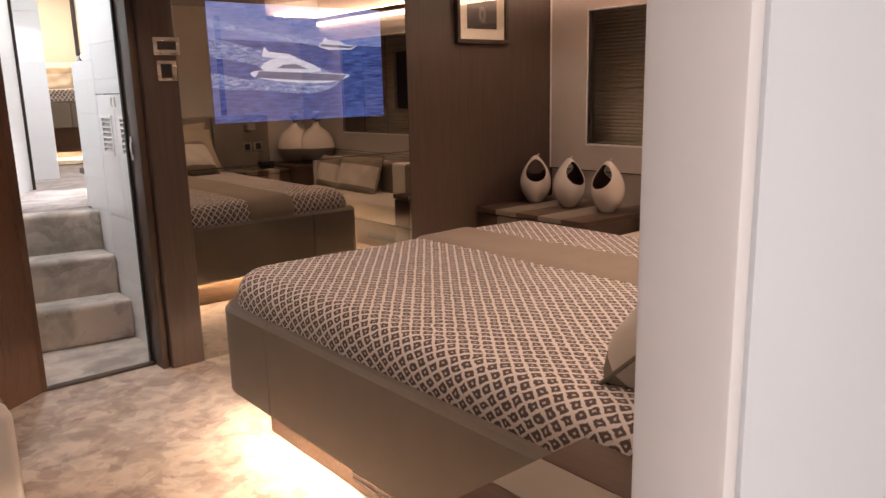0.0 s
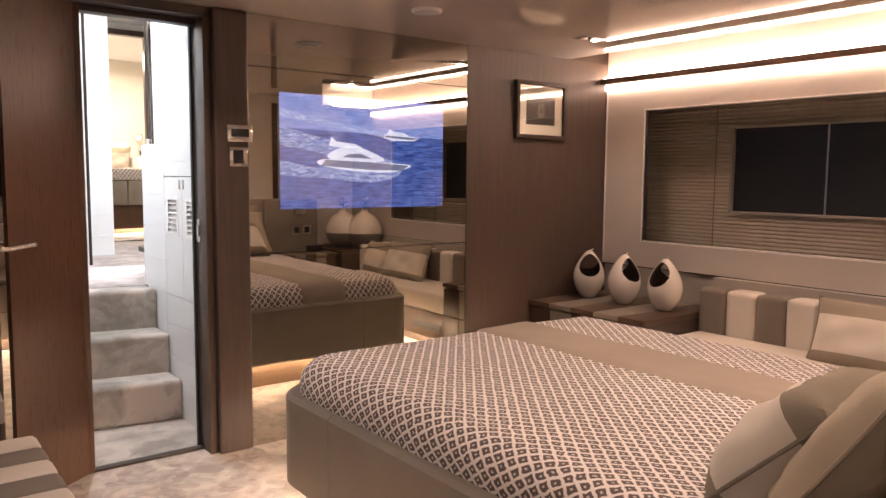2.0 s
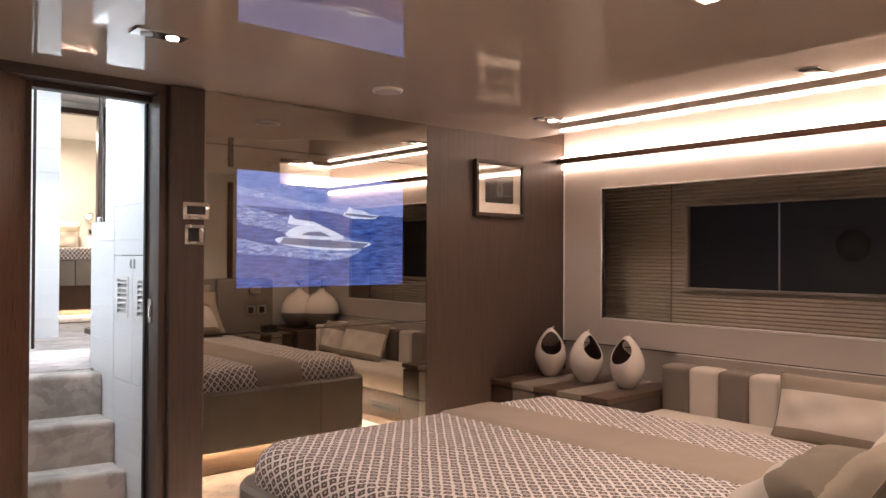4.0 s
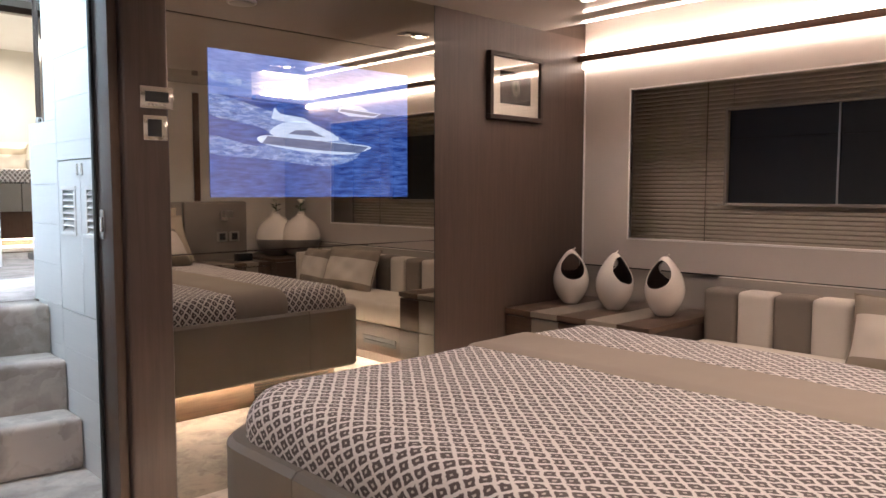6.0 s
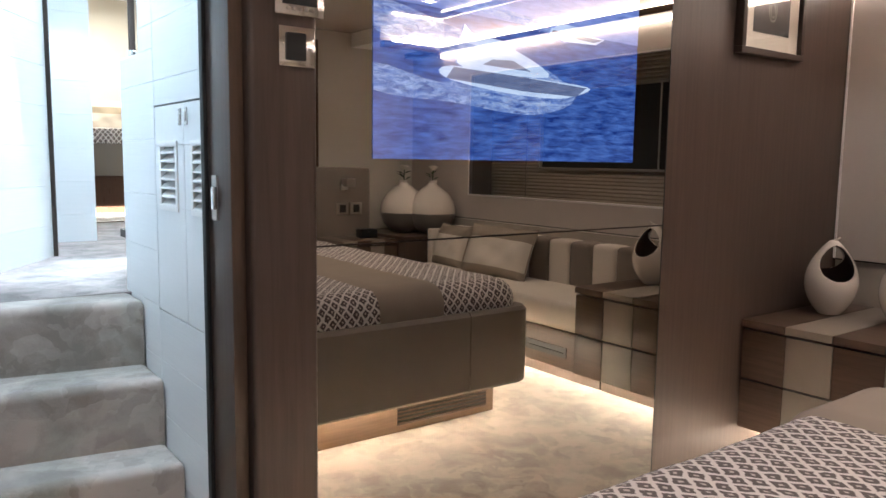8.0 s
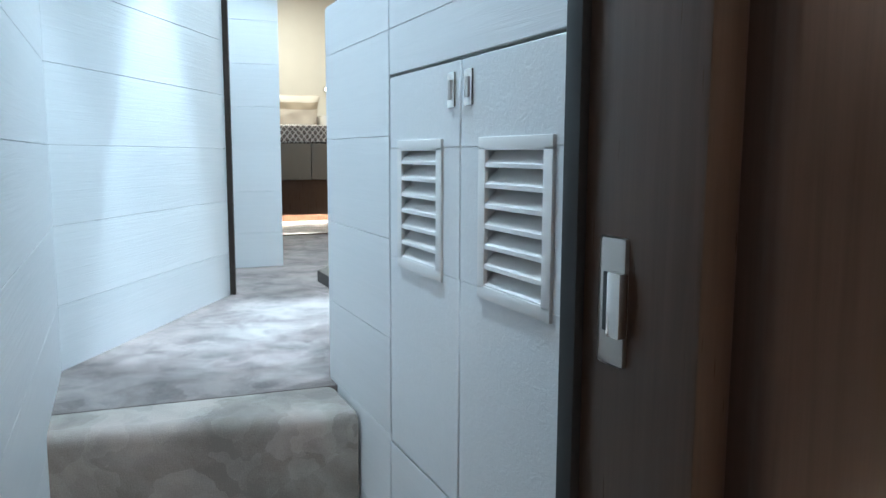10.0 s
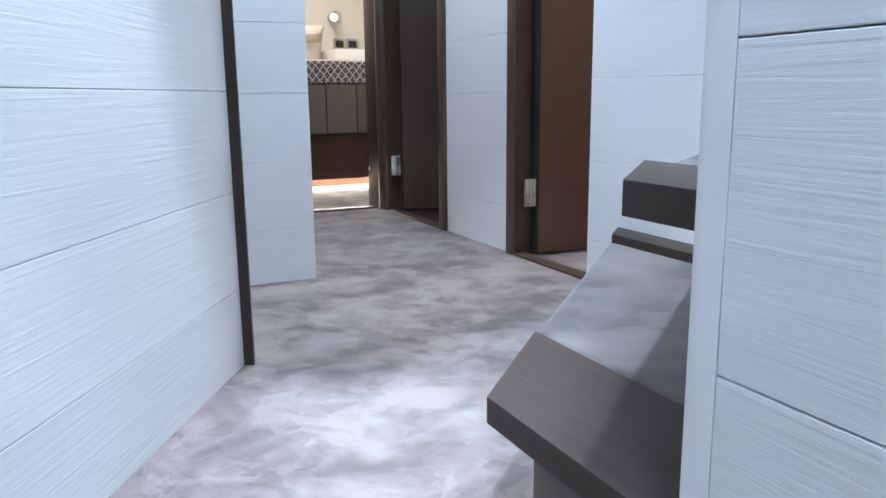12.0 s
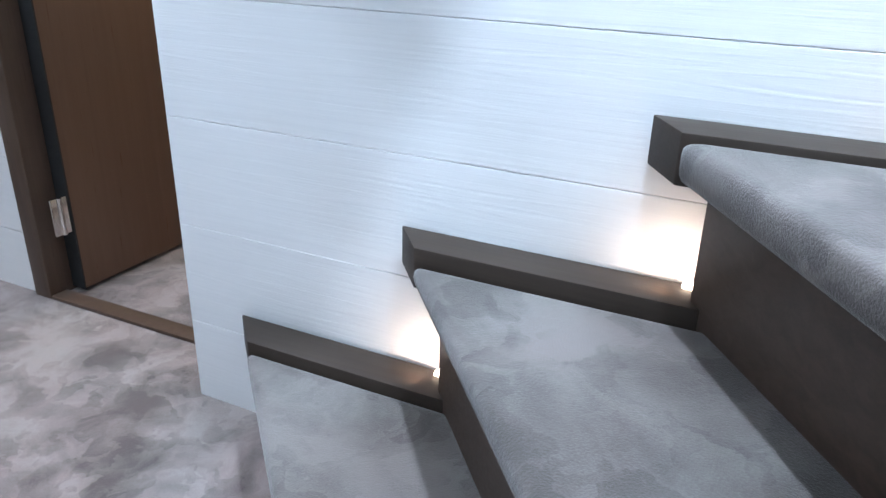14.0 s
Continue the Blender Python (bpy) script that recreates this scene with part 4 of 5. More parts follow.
for i in range(n):
    ya, yb = SY1 - (SY1 - SY0) * i / n, SY1 - (SY1 - SY0) * (i + 1) / n
    part("back_band", box(3.845, 3.985, yb + 0.0005, ya - 0.0005, 0.40, 0.66, 0.03, 4), "fabric_taupe" if i % 2 == 0 else "fabric_cream", sofa)
part("arm", box(3.74, 3.985, SY0 - 0.05, SY0 - 0.002, 0.10, 0.64, 0.012, 3), "fabric_cream", sofa)
structure("sofa_shelf", box(3.987, WALL_X + 0.015, 1.10, SY1, 0.60, 0.70), "wall_low")


def cushion(label, place, rx, rz, size, mats, cuts, seed, group=""):
    """A throw cushion banded along its height or width."""
    bm = pillow_bm(*size, seed=seed)
    ob = link("cushion", bm, mats[0])
    for m in mats[1:]:
        ob.data.materials.append(MAT[m])
    axis, edges = cuts
    for f in ob.data.polygons:
        v = f.center[axis] / (size[0] if axis == 0 else size[1]) + 0.5
        f.material_index = sum(v > e for e in edges) % len(mats)
    w, h = size[:2]
    rim = []
    for k in range(48):
        u, v = [(-1 + k / 6, -1), (1, -1 + (k - 12) / 6), (1 - (k - 24) / 6, 1), (-1, 1 - (k - 36) / 6)][k // 12]
        rim.append((u * w / 2 * (1 - 0.07 * (1 - abs(v) ** 3) * u * u), 0.0, v * h / 2 * (1 - 0.07 * (1 - abs(u) ** 3) * v * v)))
    seam = link("seam", tube(rim + rim[:1], 0.0045, 6), "fabric_taupe" if "olive" in label else mats[0])
    seam.parent = ob
    tagged(seam, "corded seam")
    ob.matrix_world = Matrix.Translation(place) @ Matrix.Rotation(radians(rz), 4, "Z") @ Matrix.Rotation(radians(rx), 4, "X")
    return tagged(ob, label, "cushion", group)


cushion("long cream and beige banded cushion leaning on the sofa back", (3.745, 1.81, 0.555), -20, -90, (0.58, 0.32, 0.12), ("fabric_mid", "fabric_cream", "fabric_mid"), (2, (0.20, 0.74)), 1, "sofa cushions")
cushion("small cream and beige banded cushion leaning on the sofa back", (3.765, 1.34, 0.545), -18, -86, (0.34, 0.28, 0.12), ("fabric_mid", "fabric_cream", "fabric_mid"), (2, (0.20, 0.74)), 2, "sofa cushions")
# pillows at the head of the bed
PIL = ("fabric_beige", "fabric_cream", "fabric_beige")
for k, x in enumerate((1.80, 2.62)):
    cushion("large beige pillow leaning on the headboard", (x, 0.80, 0.80), 22, 0, (0.66, 0.40, 0.17), ("fabric_beige",), (0, ()), 10 + k, "bed pillows")
    cushion("beige pillow leaning on the others", (x, 0.97, 0.775), 34, 0, (0.62, 0.38, 0.16), ("fabric_beige",), (0, ()), 12 + k, "bed pillows")
cushion("beige pillow leaning against the stack", (1.82, 0.985, 0.765), 40, 0, (0.50, 0.40, 0.17), ("fabric_beige",), (0, ()), 21, "bed pillows")
cushion("cream cushion with olive woven bands above and below", (1.78, 1.135, 0.722), 46, 4, (0.40, 0.33, 0.19), ("fabric_olive", "fabric_cream", "fabric_olive"), (2, (0.12, 0.74)), 22, "bed pillows")
cushion("beige pillow leaning against the stack", (2.64, 0.985, 0.765), 40, 0, (0.50, 0.40, 0.17), ("fabric_beige",), (0, ()), 24, "bed pillows")
cushion("cream cushion with olive woven bands above and below", (2.62, 1.135, 0.722), 46, -3, (0.40, 0.33, 0.19), ("fabric_olive", "fabric_cream", "fabric_olive"), (2, (0.12, 0.74)), 23, "bed pillows")


# ---- vases ----
def egg_vase(x, y, z, facing, seed):
    """An egg of glazed ceramic, cut open on one side, with the rim drawn over into a loop."""
    ob = thing("egg_vase", "glossy ivory egg-shaped ceramic vase with a looped opening", "vase", (x, y, z), "egg vases on the cabinet")
    h, rmax, seg, rows = 0.285, 0.103, 84, 64
    f = Vector((math.cos(radians(facing)), math.sin(radians(facing))))

    def shell(scale, shift):
        bm = bmesh.new()
        g = []
        for i in range(rows + 1):
            u = i / rows
            zz = h * u
            r = rmax * (math.sin(math.pi * min(1, u * 0.90 + 0.085)) ** 0.72) * (1 - 0.18 * u)
            g.append([bm.verts.new((x + scale * r * math.cos(2 * math.pi * j / seg), y + scale * r * math.sin(2 * math.pi * j / seg), z + shift + zz * scale)) for j in range(seg)])
        for i in range(rows):
            for j in range(seg):
                k = (j + 1) % seg
                c = (g[i][j].co + g[i][k].co + g[i + 1][j].co + g[i + 1][k].co) / 4
                across = -(c.x - x) * f.y + (c.y - y) * f.x
                ahead = (c.x - x) * f.x + (c.y - y) * f.y
                up = (c.z - z) / h - 0.70
                hole = ahead > -0.012 and (across / (0.058 - 0.05 * up)) ** 2 + (up / 0.215) ** 2 < 1
                back = ahead <= -0.012 and (across / 0.05) ** 2 + ((up - 0.04) / 0.16) ** 2 < 1
                if not hole and not back:
                    bm.faces.new((g[i][j], g[i][k], g[i + 1][k], g[i + 1][j]))
        bm.faces.new(g[0][::-1])
        bmesh.ops.delete(bm, geom=[v for v in bm.verts if not v.link_faces], context="VERTS")
        edge = [v for v in bm.verts if any(e.is_boundary for e in v.link_edges)]
        for _ in range(12):
            bmesh.ops.smooth_vert(bm, verts=edge, factor=0.5, use_axis_x=True, use_axis_y=True, use_axis_z=True)
        return bm

    body = part("body", shell(1.0, 0.0), "ceramic", ob)
    solid = body.modifiers.new("thickness", "SOLIDIFY")
    solid.thickness, solid.offset = 0.005, -1
    # slightly smaller inner shell in a much darker brown
    part("lining", shell(0.935, 0.009), "ceramic_in", ob, "dark brown lining")
    tip = Vector((x, y, z + h * 0.985))
    curl = [tip + Vector((-f.y, f.x, 0)) * s * 0.022 + Vector((0, 0, q)) for s, q in ((-1.0, -0.012), (-0.3, -0.002), (0.5, 0.003), (1.0, 0.012))]
    part("curl", tube(curl, 0.0042, 8), "ceramic", ob)
    return ob


egg_vase(3.76, 3.47, 0.523, -135, 1)
egg_vase(3.745, 3.19, 0.523, -98, 2)
egg_vase(3.75, 2.915, 0.523, 178, 3)

# corner unit with the two round vases
corner = thing("corner_cabinet", "oak corner cabinet between the sofa and the nightstand", "cabinet", (3.8, 0.7, 0))
part("carcass", box(3.572, WALL_X + 0.015, 0.475, 1.09, 0.0, 0.565), "dark_oak", corner)
part("top", box(3.566, WALL_X + 0.015, 0.474, 1.093, 0.567, 0.59, 0.003), "warm_wood", corner)


def round_vase(x, y, z, seed):
    ob = thing("round_vase", "round ivory vase with a grey base and a white rose", "vase", (x, y, z), "round vases")
    part("base", lathe([(0.055, 0), (0.094, 0.013), (0.138, 0.064), (0.158, 0.118), (0.161, 0.138)], 36, (x, y, z)), "ceramic_grey", ob, "matt grey base")
    part("body", lathe([(0.1615, 0.1385), (0.160, 0.165), (0.149, 0.215), (0.118, 0.268), (0.074, 0.306), (0.040, 0.324), (0.030, 0.342), (0.033, 0.36), (0.024, 0.361)], 36, (x, y, z)), "ceramic", ob)
    rnd = random.Random(seed)
    part("stem", tube([(x, y, z + 0.34), (x + 0.004, y, z + 0.43)], 0.004, 6), "leaf", ob)
    for i in range(5):
        a = rnd.uniform(0, 6.28)
        bm = bmesh.new()
        d, up = Vector((math.cos(a), math.sin(a), 0)), rnd.uniform(0.36, 0.41)
        s = Vector((-d.y, d.x, 0))
        p0 = Vector((x, y, z + up))
        pts = [p0, p0 + d * 0.025 + s * 0.014 + Vector((0, 0, 0.016)), p0 + d * 0.055 + Vector((0, 0, 0.02)), p0 + d * 0.025 - s * 0.014 + Vector((0, 0, 0.016)), p0 + d * 0.028 + Vector((0, 0, 0.009))]
        vs = [bm.verts.new(p) for p in pts]
        for tri in ((0, 1, 4), (1, 2, 4), (2, 3, 4), (3, 0, 4)):
            bm.faces.new([vs[q] for q in tri])
        part("leaf", bm, "leaf", ob)
    bm = bmesh.new()
    for i in range(9):
        a, tilt = i * 2.4, 0.35 + 0.09 * i
        m = Matrix.Translation((x + 0.004, y, z + 0.445)) @ Matrix.Rotation(a, 4, "Z") @ Matrix.Translation((0.009 + 0.0012 * i, 0, 0)) @ Matrix.Rotation(tilt, 4, "Y") @ Matrix.Diagonal((0.25, 1, 1.15, 1))
        bmesh.ops.create_uvsphere(bm, u_segments=8, v_segments=6, radius=0.017, matrix=m)
    part("bloom", bm, "petal", ob, "white rose bloom")


round_vase(3.75, 0.80, 0.591, 1)
round_vase(3.876, 0.965, 0.591, 2)

# ---- dressing corner on the port side ----
desk = thing("dressing_table", "narrow dressing table with a leather top and chrome leg", "dressing table", (0.3, 2.85, 0))
part("top", prism([(-0.15, 2.44), (0.535, 2.44), (0.575, 3.25), (0.33, 3.2), (-0.15, 2.84)], 0.645, 0.70, 0.004), "leather_light", desk)
part("apron", box(0.0, 0.515, 2.46, 2.5, 0.58, 0.644, 0.002), "dark_oak", desk)
part("leg", box(0.49, 0.515, 2.98, 3.005, 0.0, 0.579, 0.003), "chrome", desk, "chrome leg")
part("leg", box(0.02, 0.045, 2.46, 2.485, 0.0, 0.579, 0.003), "chrome", desk, "chrome leg")
pouf = thing("stool", "upholstered stool banded in cream and taupe fabric", "stool", (0.45, 2.6, 0))
for i in range(5):
    ya, yb = 2.34 + 0.118 * i, 2.34 + 0.118 * (i + 1)
    part("band", box(0.22, 0.672, ya + 0.0005, yb - 0.0005, 0.03, 0.455, 0.022, 3), "fabric_cream" if i % 2 == 0 else "fabric_taupe", pouf)
part("base", box(0.26, 0.64, 2.37, 2.90, 0.0, 0.035), "ebony", pouf)
low = striped_unit("low_cabinet", "low cabinet banded in oak and leather along the side wall", -0.149, 0.42, 1.45, 2.26, 0.08, 0.60, "y", 1, 2)
part("kick", box(-0.14, 0.36, 1.46, 2.25, 0.0, 0.08), "dark_oak", low)

# bathroom behind the camera, which closes the place
structure("bath_floor", box(-0.9, 2.4, -1.4, 0.3, -0.1, 0.0), "wall_cream")
structure("bath_ceiling", box(-0.9, 2.4, -1.4, 0.446, 2.0, 2.06), "white_paint")
structure("bath_wall_south", box(-0.9, 2.4, -1.45, -1.4, 0, 2.06), "white_paint")
structure("bath_wall_east", box(2.4, 2.45, -1.4, 0.446, 0, 2.06), "white_paint")
structure("bath_wall_west", box(-0.95, -0.9, -1.4, 0.43, 0, 2.06), "white_paint")
structure("bath_wall_north", box(0.636, 2.4, 0.440, 0.445, 0.0, 2.0), "white_paint")
structure("bath_wall_north_b", box(-0.9, -0.2, 0.40, 0.43, 0.0, 2.06), "white_paint")

# ---- steps and corridor ----
LOCK_X, LEFT_X = 1.53, 0.985
structure("floor_lower_step", box(LEFT_X, LOCK_X, 3.74, 4.25, -0.02, 0.0015), "lit_step_carpet")
steps = thing("carpeted_steps", "three carpeted steps with soft rounded nosings", "steps", (1.26, 4.4, 0))
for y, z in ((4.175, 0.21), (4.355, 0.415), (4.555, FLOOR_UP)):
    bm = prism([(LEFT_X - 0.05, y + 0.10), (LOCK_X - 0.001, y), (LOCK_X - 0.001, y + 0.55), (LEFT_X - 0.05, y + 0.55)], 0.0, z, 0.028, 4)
    part("step", bm, "lit_step_carpet", steps)
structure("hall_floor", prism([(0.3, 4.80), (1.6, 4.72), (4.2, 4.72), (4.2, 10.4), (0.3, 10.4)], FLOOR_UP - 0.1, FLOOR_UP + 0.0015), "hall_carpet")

# ceilings, with the stairwell left open
structure("hall_ceiling", box(0.3, 1.53, 3.75, 7.66, HALL_CEIL, HALL_CEIL + 0.05), "white_paint")
structure("hall_ceiling_b", box(1.53, 2.5, 4.6, 7.66, HALL_CEIL, HALL_CEIL + 0.05), "white_paint")
for hx, hy, cone, watts in HALL_LIGHTS:
    can = thing("hall_downlight", "round white downlight with a lit eye in the corridor ceiling", "ceiling light", (hx, hy, HALL_CEIL - 0.012), "corridor downlights")
    part("rim", lathe([(0.030, 0.003), (0.034, 0.0), (0.044, 0.002), (0.047, 0.011), (0.030, 0.011)], 28, (hx, hy, HALL_CEIL - 0.0115)), "chrome", can)
    part("eye", cylinder((hx, hy, HALL_CEIL - 0.004), 0.029, 0.005, 24), "lamp_white", can)
# unseen shaft added over the stairs to enclose the stairwell fill
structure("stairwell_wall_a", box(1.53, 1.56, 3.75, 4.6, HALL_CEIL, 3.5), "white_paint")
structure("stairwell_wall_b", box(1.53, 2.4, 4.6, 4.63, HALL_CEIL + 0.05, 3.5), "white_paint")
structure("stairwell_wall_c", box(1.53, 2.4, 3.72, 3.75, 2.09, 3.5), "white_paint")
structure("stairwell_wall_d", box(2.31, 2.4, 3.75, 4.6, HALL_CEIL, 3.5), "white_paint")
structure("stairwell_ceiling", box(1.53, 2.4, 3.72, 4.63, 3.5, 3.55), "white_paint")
structure("wall_over_door", box(0.3, 1.53, 3.751, 3.77, 1.906, HALL_CEIL), "white_paint")

STAIR_JOINTS, SPLAY_JOINTS, LOCKER_JOINTS = (0.964, 0.182), (0.948, 0.1755), (0.968, 0.168)


def plank_wall(name, p0, p1, z0, z1, inward, joints=SPLAY_JOINTS, thick=0.05):
    """A wall from p0 to p1 in plan, clad with horizontal planks on the side that inward points to."""
    a, c = Vector((*p0, 0)), Vector((*p1, 0))
    d = (c - a).normalized()
    length = (c - a).length
    n = Vector((-d.y, d.x, 0))
    if n.dot(Vector((*inward, 0))) < 0:
        n = -n
    frame_m = Matrix((d, n, Vector((0, 0, 1)))).transposed().to_4x4()
    frame_m.translation = a
    bm = box(0, length, -thick, -0.011, z0, z1)
    bmesh.ops.transform(bm, matrix=frame_m, verts=bm.verts[:])
    wall = structure(name, bm, "white_paint")
    shared = {}
    edges = [z0] + [z for z in (joints[0] + joints[1] * k for k in range(-6, 11)) if z0 + 0.02 < z < z1 - 0.02] + [z1]
    for lo, hi in zip(edges, edges[1:]):
        key = round(hi - lo, 3)
        if key not in shared:
            data = bpy.data.meshes.new("plank")
            pb = box(0.0, length, -0.011, 0.0, 0.0004, hi - lo - 0.0004, 0.0008, 1)
            pb.to_mesh(data)
            pb.free()
            data.materials.append(MAT["plank"])
            shared[key] = data
        ob = new("plank", shared[key])
        ob.parent = wall
        ob.matrix_basis = frame_m @ Matrix.Translation((0, 0, lo))
    return wall


plank_wall("wall_locker_end", (LOCK_X, 4.402), (LOCK_X, 4.772), 0.0, 1.40, (-1, 0), LOCKER_JOINTS)
plank_wall("wall_locker_top", (LOCK_X, 3.772), (LOCK_X, 4.398), 1.232, HALL_CEIL, (-1, 0), LOCKER_JOINTS)
plank_wall("wall_locker_end_top", (LOCK_X, 4.402), (LOCK_X, 4.55), 1.40, HALL_CEIL, (-1, 0), LOCKER_JOINTS)
structure("locker_end_cap", prism([(LOCK_X + 0.0005, 4.7725), (1.598, 4.7725), (1.598, 4.816), (1.568, 4.816), (1.552, 4.812), (1.540, 4.803), (1.533, 4.790)], 0.0, 1.40), "white_paint")
structure("locker_ledge", prism([(LOCK_X + 0.001, 4.552), (1.598, 4.552), (1.598, 4.772), (LOCK_X + 0.001, 4.772)], 1.385, 1.401), "white_paint")
structure("locker_end_return", box(1.542, 1.584, 4.540, 4.5495, 1.4015, HALL_CEIL), "white_paint")
structure("locker_side", box(1.585, 1.598, 3.77, 4.55, 0.0, HALL_CEIL), "white_paint")
structure("locker_side_end", box(1.585, 1.598, 4.5505, 4.772, 0.0, 1.384), "white_paint")
plank_wall("wall_left", (LEFT_X, 3.772), (0.997, 5.06), 0.0, HALL_CEIL, (1, 0))
plank_wall("wall_left_splay", (0.997, 5.06), (1.478, 5.858), FLOOR_UP, HALL_CEIL, (0.87, -0.48))
structure("splay_edge_trim", prism([(1.470, 5.862), (1.494, 5.848), (1.500, 5.870), (1.476, 5.884)], FLOOR_UP, HALL_CEIL), "ebony")
structure("splay_return", prism([(0.94, 5.10), (0.96, 5.08), (1.46, 5.885), (1.44, 5.90)], FLOOR_UP, HALL_CEIL), "white_paint")
plank_wall("wall_block_face", (0.62, 6.465), (1.79, 6.465), FLOOR_UP, HALL_CEIL, (0, -1))
plank_wall("wall_block_side", (1.79, 6.466), (1.79, 7.66), FLOOR_UP, HALL_CEIL, (1, 0))
structure("recess_wall", box(0.56, 0.61, 5.0, 6.5, FLOOR_UP, HALL_CEIL), "white_paint")
STAIR_X = 2.29
plank_wall("wall_stair", (STAIR_X, 3.77), (STAIR_X, 5.918), FLOOR_UP - 0.3, HALL_CEIL, (-1, 0), STAIR_JOINTS)
structure("stair_wall_end", box(STAIR_X + 0.001, 2.5, 5.9, 5.9195, FLOOR_UP, HALL_CEIL), "white_paint")
DOOR_X = 2.43
plank_wall("wall_between_doors", (DOOR_X, 6.525), (DOOR_X, 6.965), FLOOR_UP, HALL_CEIL, (-1, 0))


def door_frame(name, y0, y1, top=2.5, w=0.052):
    """A dark frame round a doorway in the starboard wall."""
    ob = thing(name, "dark timber door frame in the corridor", "door frame", (DOOR_X + 0.05, (y0 + y1) / 2, FLOOR_UP), "corridor door frames")
    part("jamb", box(DOOR_X - 0.012, DOOR_X + 0.10, y0 - w, y0, FLOOR_UP, top + w, 0.004), "hall_frame", ob)
    part("jamb", box(DOOR_X - 0.012, DOOR_X + 0.10, y1, y1 + w, FLOOR_UP, top + w, 0.004), "hall_frame", ob)
    part("head", box(DOOR_X - 0.012, DOOR_X + 0.10, y0, y1, top, top + w, 0.004), "hall_frame", ob)
    part("sill", box(DOOR_X - 0.012, DOOR_X + 0.03, y0, y1, FLOOR_UP, FLOOR_UP + 0.010, 0.003), "hall_frame", ob)
    return ob


door_frame("door_frame", 5.985, 6.468)
door_frame("door_frame", 7.015, 7.535)
structure("wall_stair_pier", box(DOOR_X, 2.5, 5.9196, 5.933, FLOOR_UP, HALL_CEIL), "white_paint")
structure("wall_door_head", box(DOOR_X, 2.53, 5.93, 7.66, 2.553, HALL_CEIL), "white_paint")


def open_leaf(name, label, hinge, yaw, width, mat):
    """A door leaf swung on its hinge."""
    ob = thing(name, label, "door", (hinge[0], hinge[1], FLOOR_UP), "corridor doors")
    BASE[ob] = Vector((0, 0, 0))
    leaf = part("leaf", box(0.004, width, -0.018, 0.018, 0.012, 1.87, 0.003), mat, ob)
    for z in (0.20, 0.95, 1.65):
        hinge_bm = box(-0.045, -0.006, -0.022, -0.016, z - 0.042, z + 0.042, 0.002)
        cylinder((-0.024, -0.022, z), 0.006, 0.084, 10, bm=hinge_bm)
        part("hinge", hinge_bm, "chrome", leaf, "steel hinge")
    part("seal", box(0.0, 0.004, -0.02, 0.02, 0.012, 1.87), "rubber", leaf)
    ob.rotation_euler = (0, 0, radians(yaw))
    return ob


open_leaf("door_2", "walnut cabin door standing open into the side cabin", (2.475, 6.445), -1.5, 0.50, "walnut_hall")
open_leaf("door_1", "dark timber door standing open into the bathroom", (2.475, 7.505), -22, 0.50, "hall_frame")
# side cabin and side bathroom beyond the doors
structure("side_cabin_wall", box(3.4, 3.45, 5.3, 6.95, FLOOR_UP, HALL_CEIL), "wall_cream")
structure("side_cabin_south", box(2.4, 3.45, 5.28, 5.32, FLOOR_UP, HALL_CEIL), "wall_cream")
structure("side_cabin_west", box(2.44, 2.5, 5.32, 5.9, FLOOR_UP, HALL_CEIL), "wall_cream")
structure("side_partition", box(2.5, 3.45, 6.72, 6.78, FLOOR_UP, HALL_CEIL), "wall_cream")
structure("side_cabin_ceiling", box(2.5, 3.45, 5.28, 7.7, HALL_CEIL, HALL_CEIL + 0.05), "white_paint")
structure("side_bath_wall", box(3.4, 3.45, 6.95, 7.66, FLOOR_UP, HALL_CEIL), "wall_cream")
structure("side_bath_floor", box(2.46, 3.4, 6.79, 7.6, FLOOR_UP, FLOOR_UP + 0.004), "ebony")
lone("bath_mat", box(2.85, 3.25, 7.25, 7.5, FLOOR_UP + 0.004, FLOOR_UP + 0.018, 0.005), "fabric_cream", "white mat on the dark bathroom floor", "mat")

# doorway to the guest cabin
END_Y = 7.65
structure("wall_end", box(2.46, 3.45, END_Y, END_Y + 0.06, FLOOR_UP, HALL_CEIL), "wall_cream")
structure("wall_end_left", box(0.9, 1.80, END_Y, END_Y + 0.06, FLOOR_UP, HALL_CEIL), "wall_cream")
end = thing("door_frame", "dark timber frame of the guest cabin doorway", "door frame", (2.1, END_Y, FLOOR_UP), "corridor door frames")
part("jamb", box(2.40, 2.458, END_Y - 0.05, END_Y + 0.08, FLOOR_UP, 2.53, 0.004), "hall_frame", end)
part("jamb", box(1.805, 1.85, END_Y - 0.01, END_Y + 0.08, FLOOR_UP, 2.53, 0.004), "hall_frame", end)
part("head", box(1.85, 2.40, END_Y - 0.01, END_Y + 0.08, 2.48, 2.53, 0.004), "hall_frame", end)
part("sill", box(1.85, 2.40, END_Y - 0.01, END_Y + 0.03, FLOOR_UP, FLOOR_UP + 0.010, 0.003), "hall_frame", end)
part("hinge", box(2.392, 2.401, END_Y + 0.03, END_Y + 0.07, FLOOR_UP + 0.17, FLOOR_UP + 0.26, 0.002), "chrome", end, "steel hinge")
structure("guest_lintel", box(1.80, 2.46, END_Y, END_Y + 0.06, 2.53, HALL_CEIL), "wall_cream")
structure("corner_post", box(2.40, 2.459, 7.588, 7.599, FLOOR_UP, 2.53), "steel")

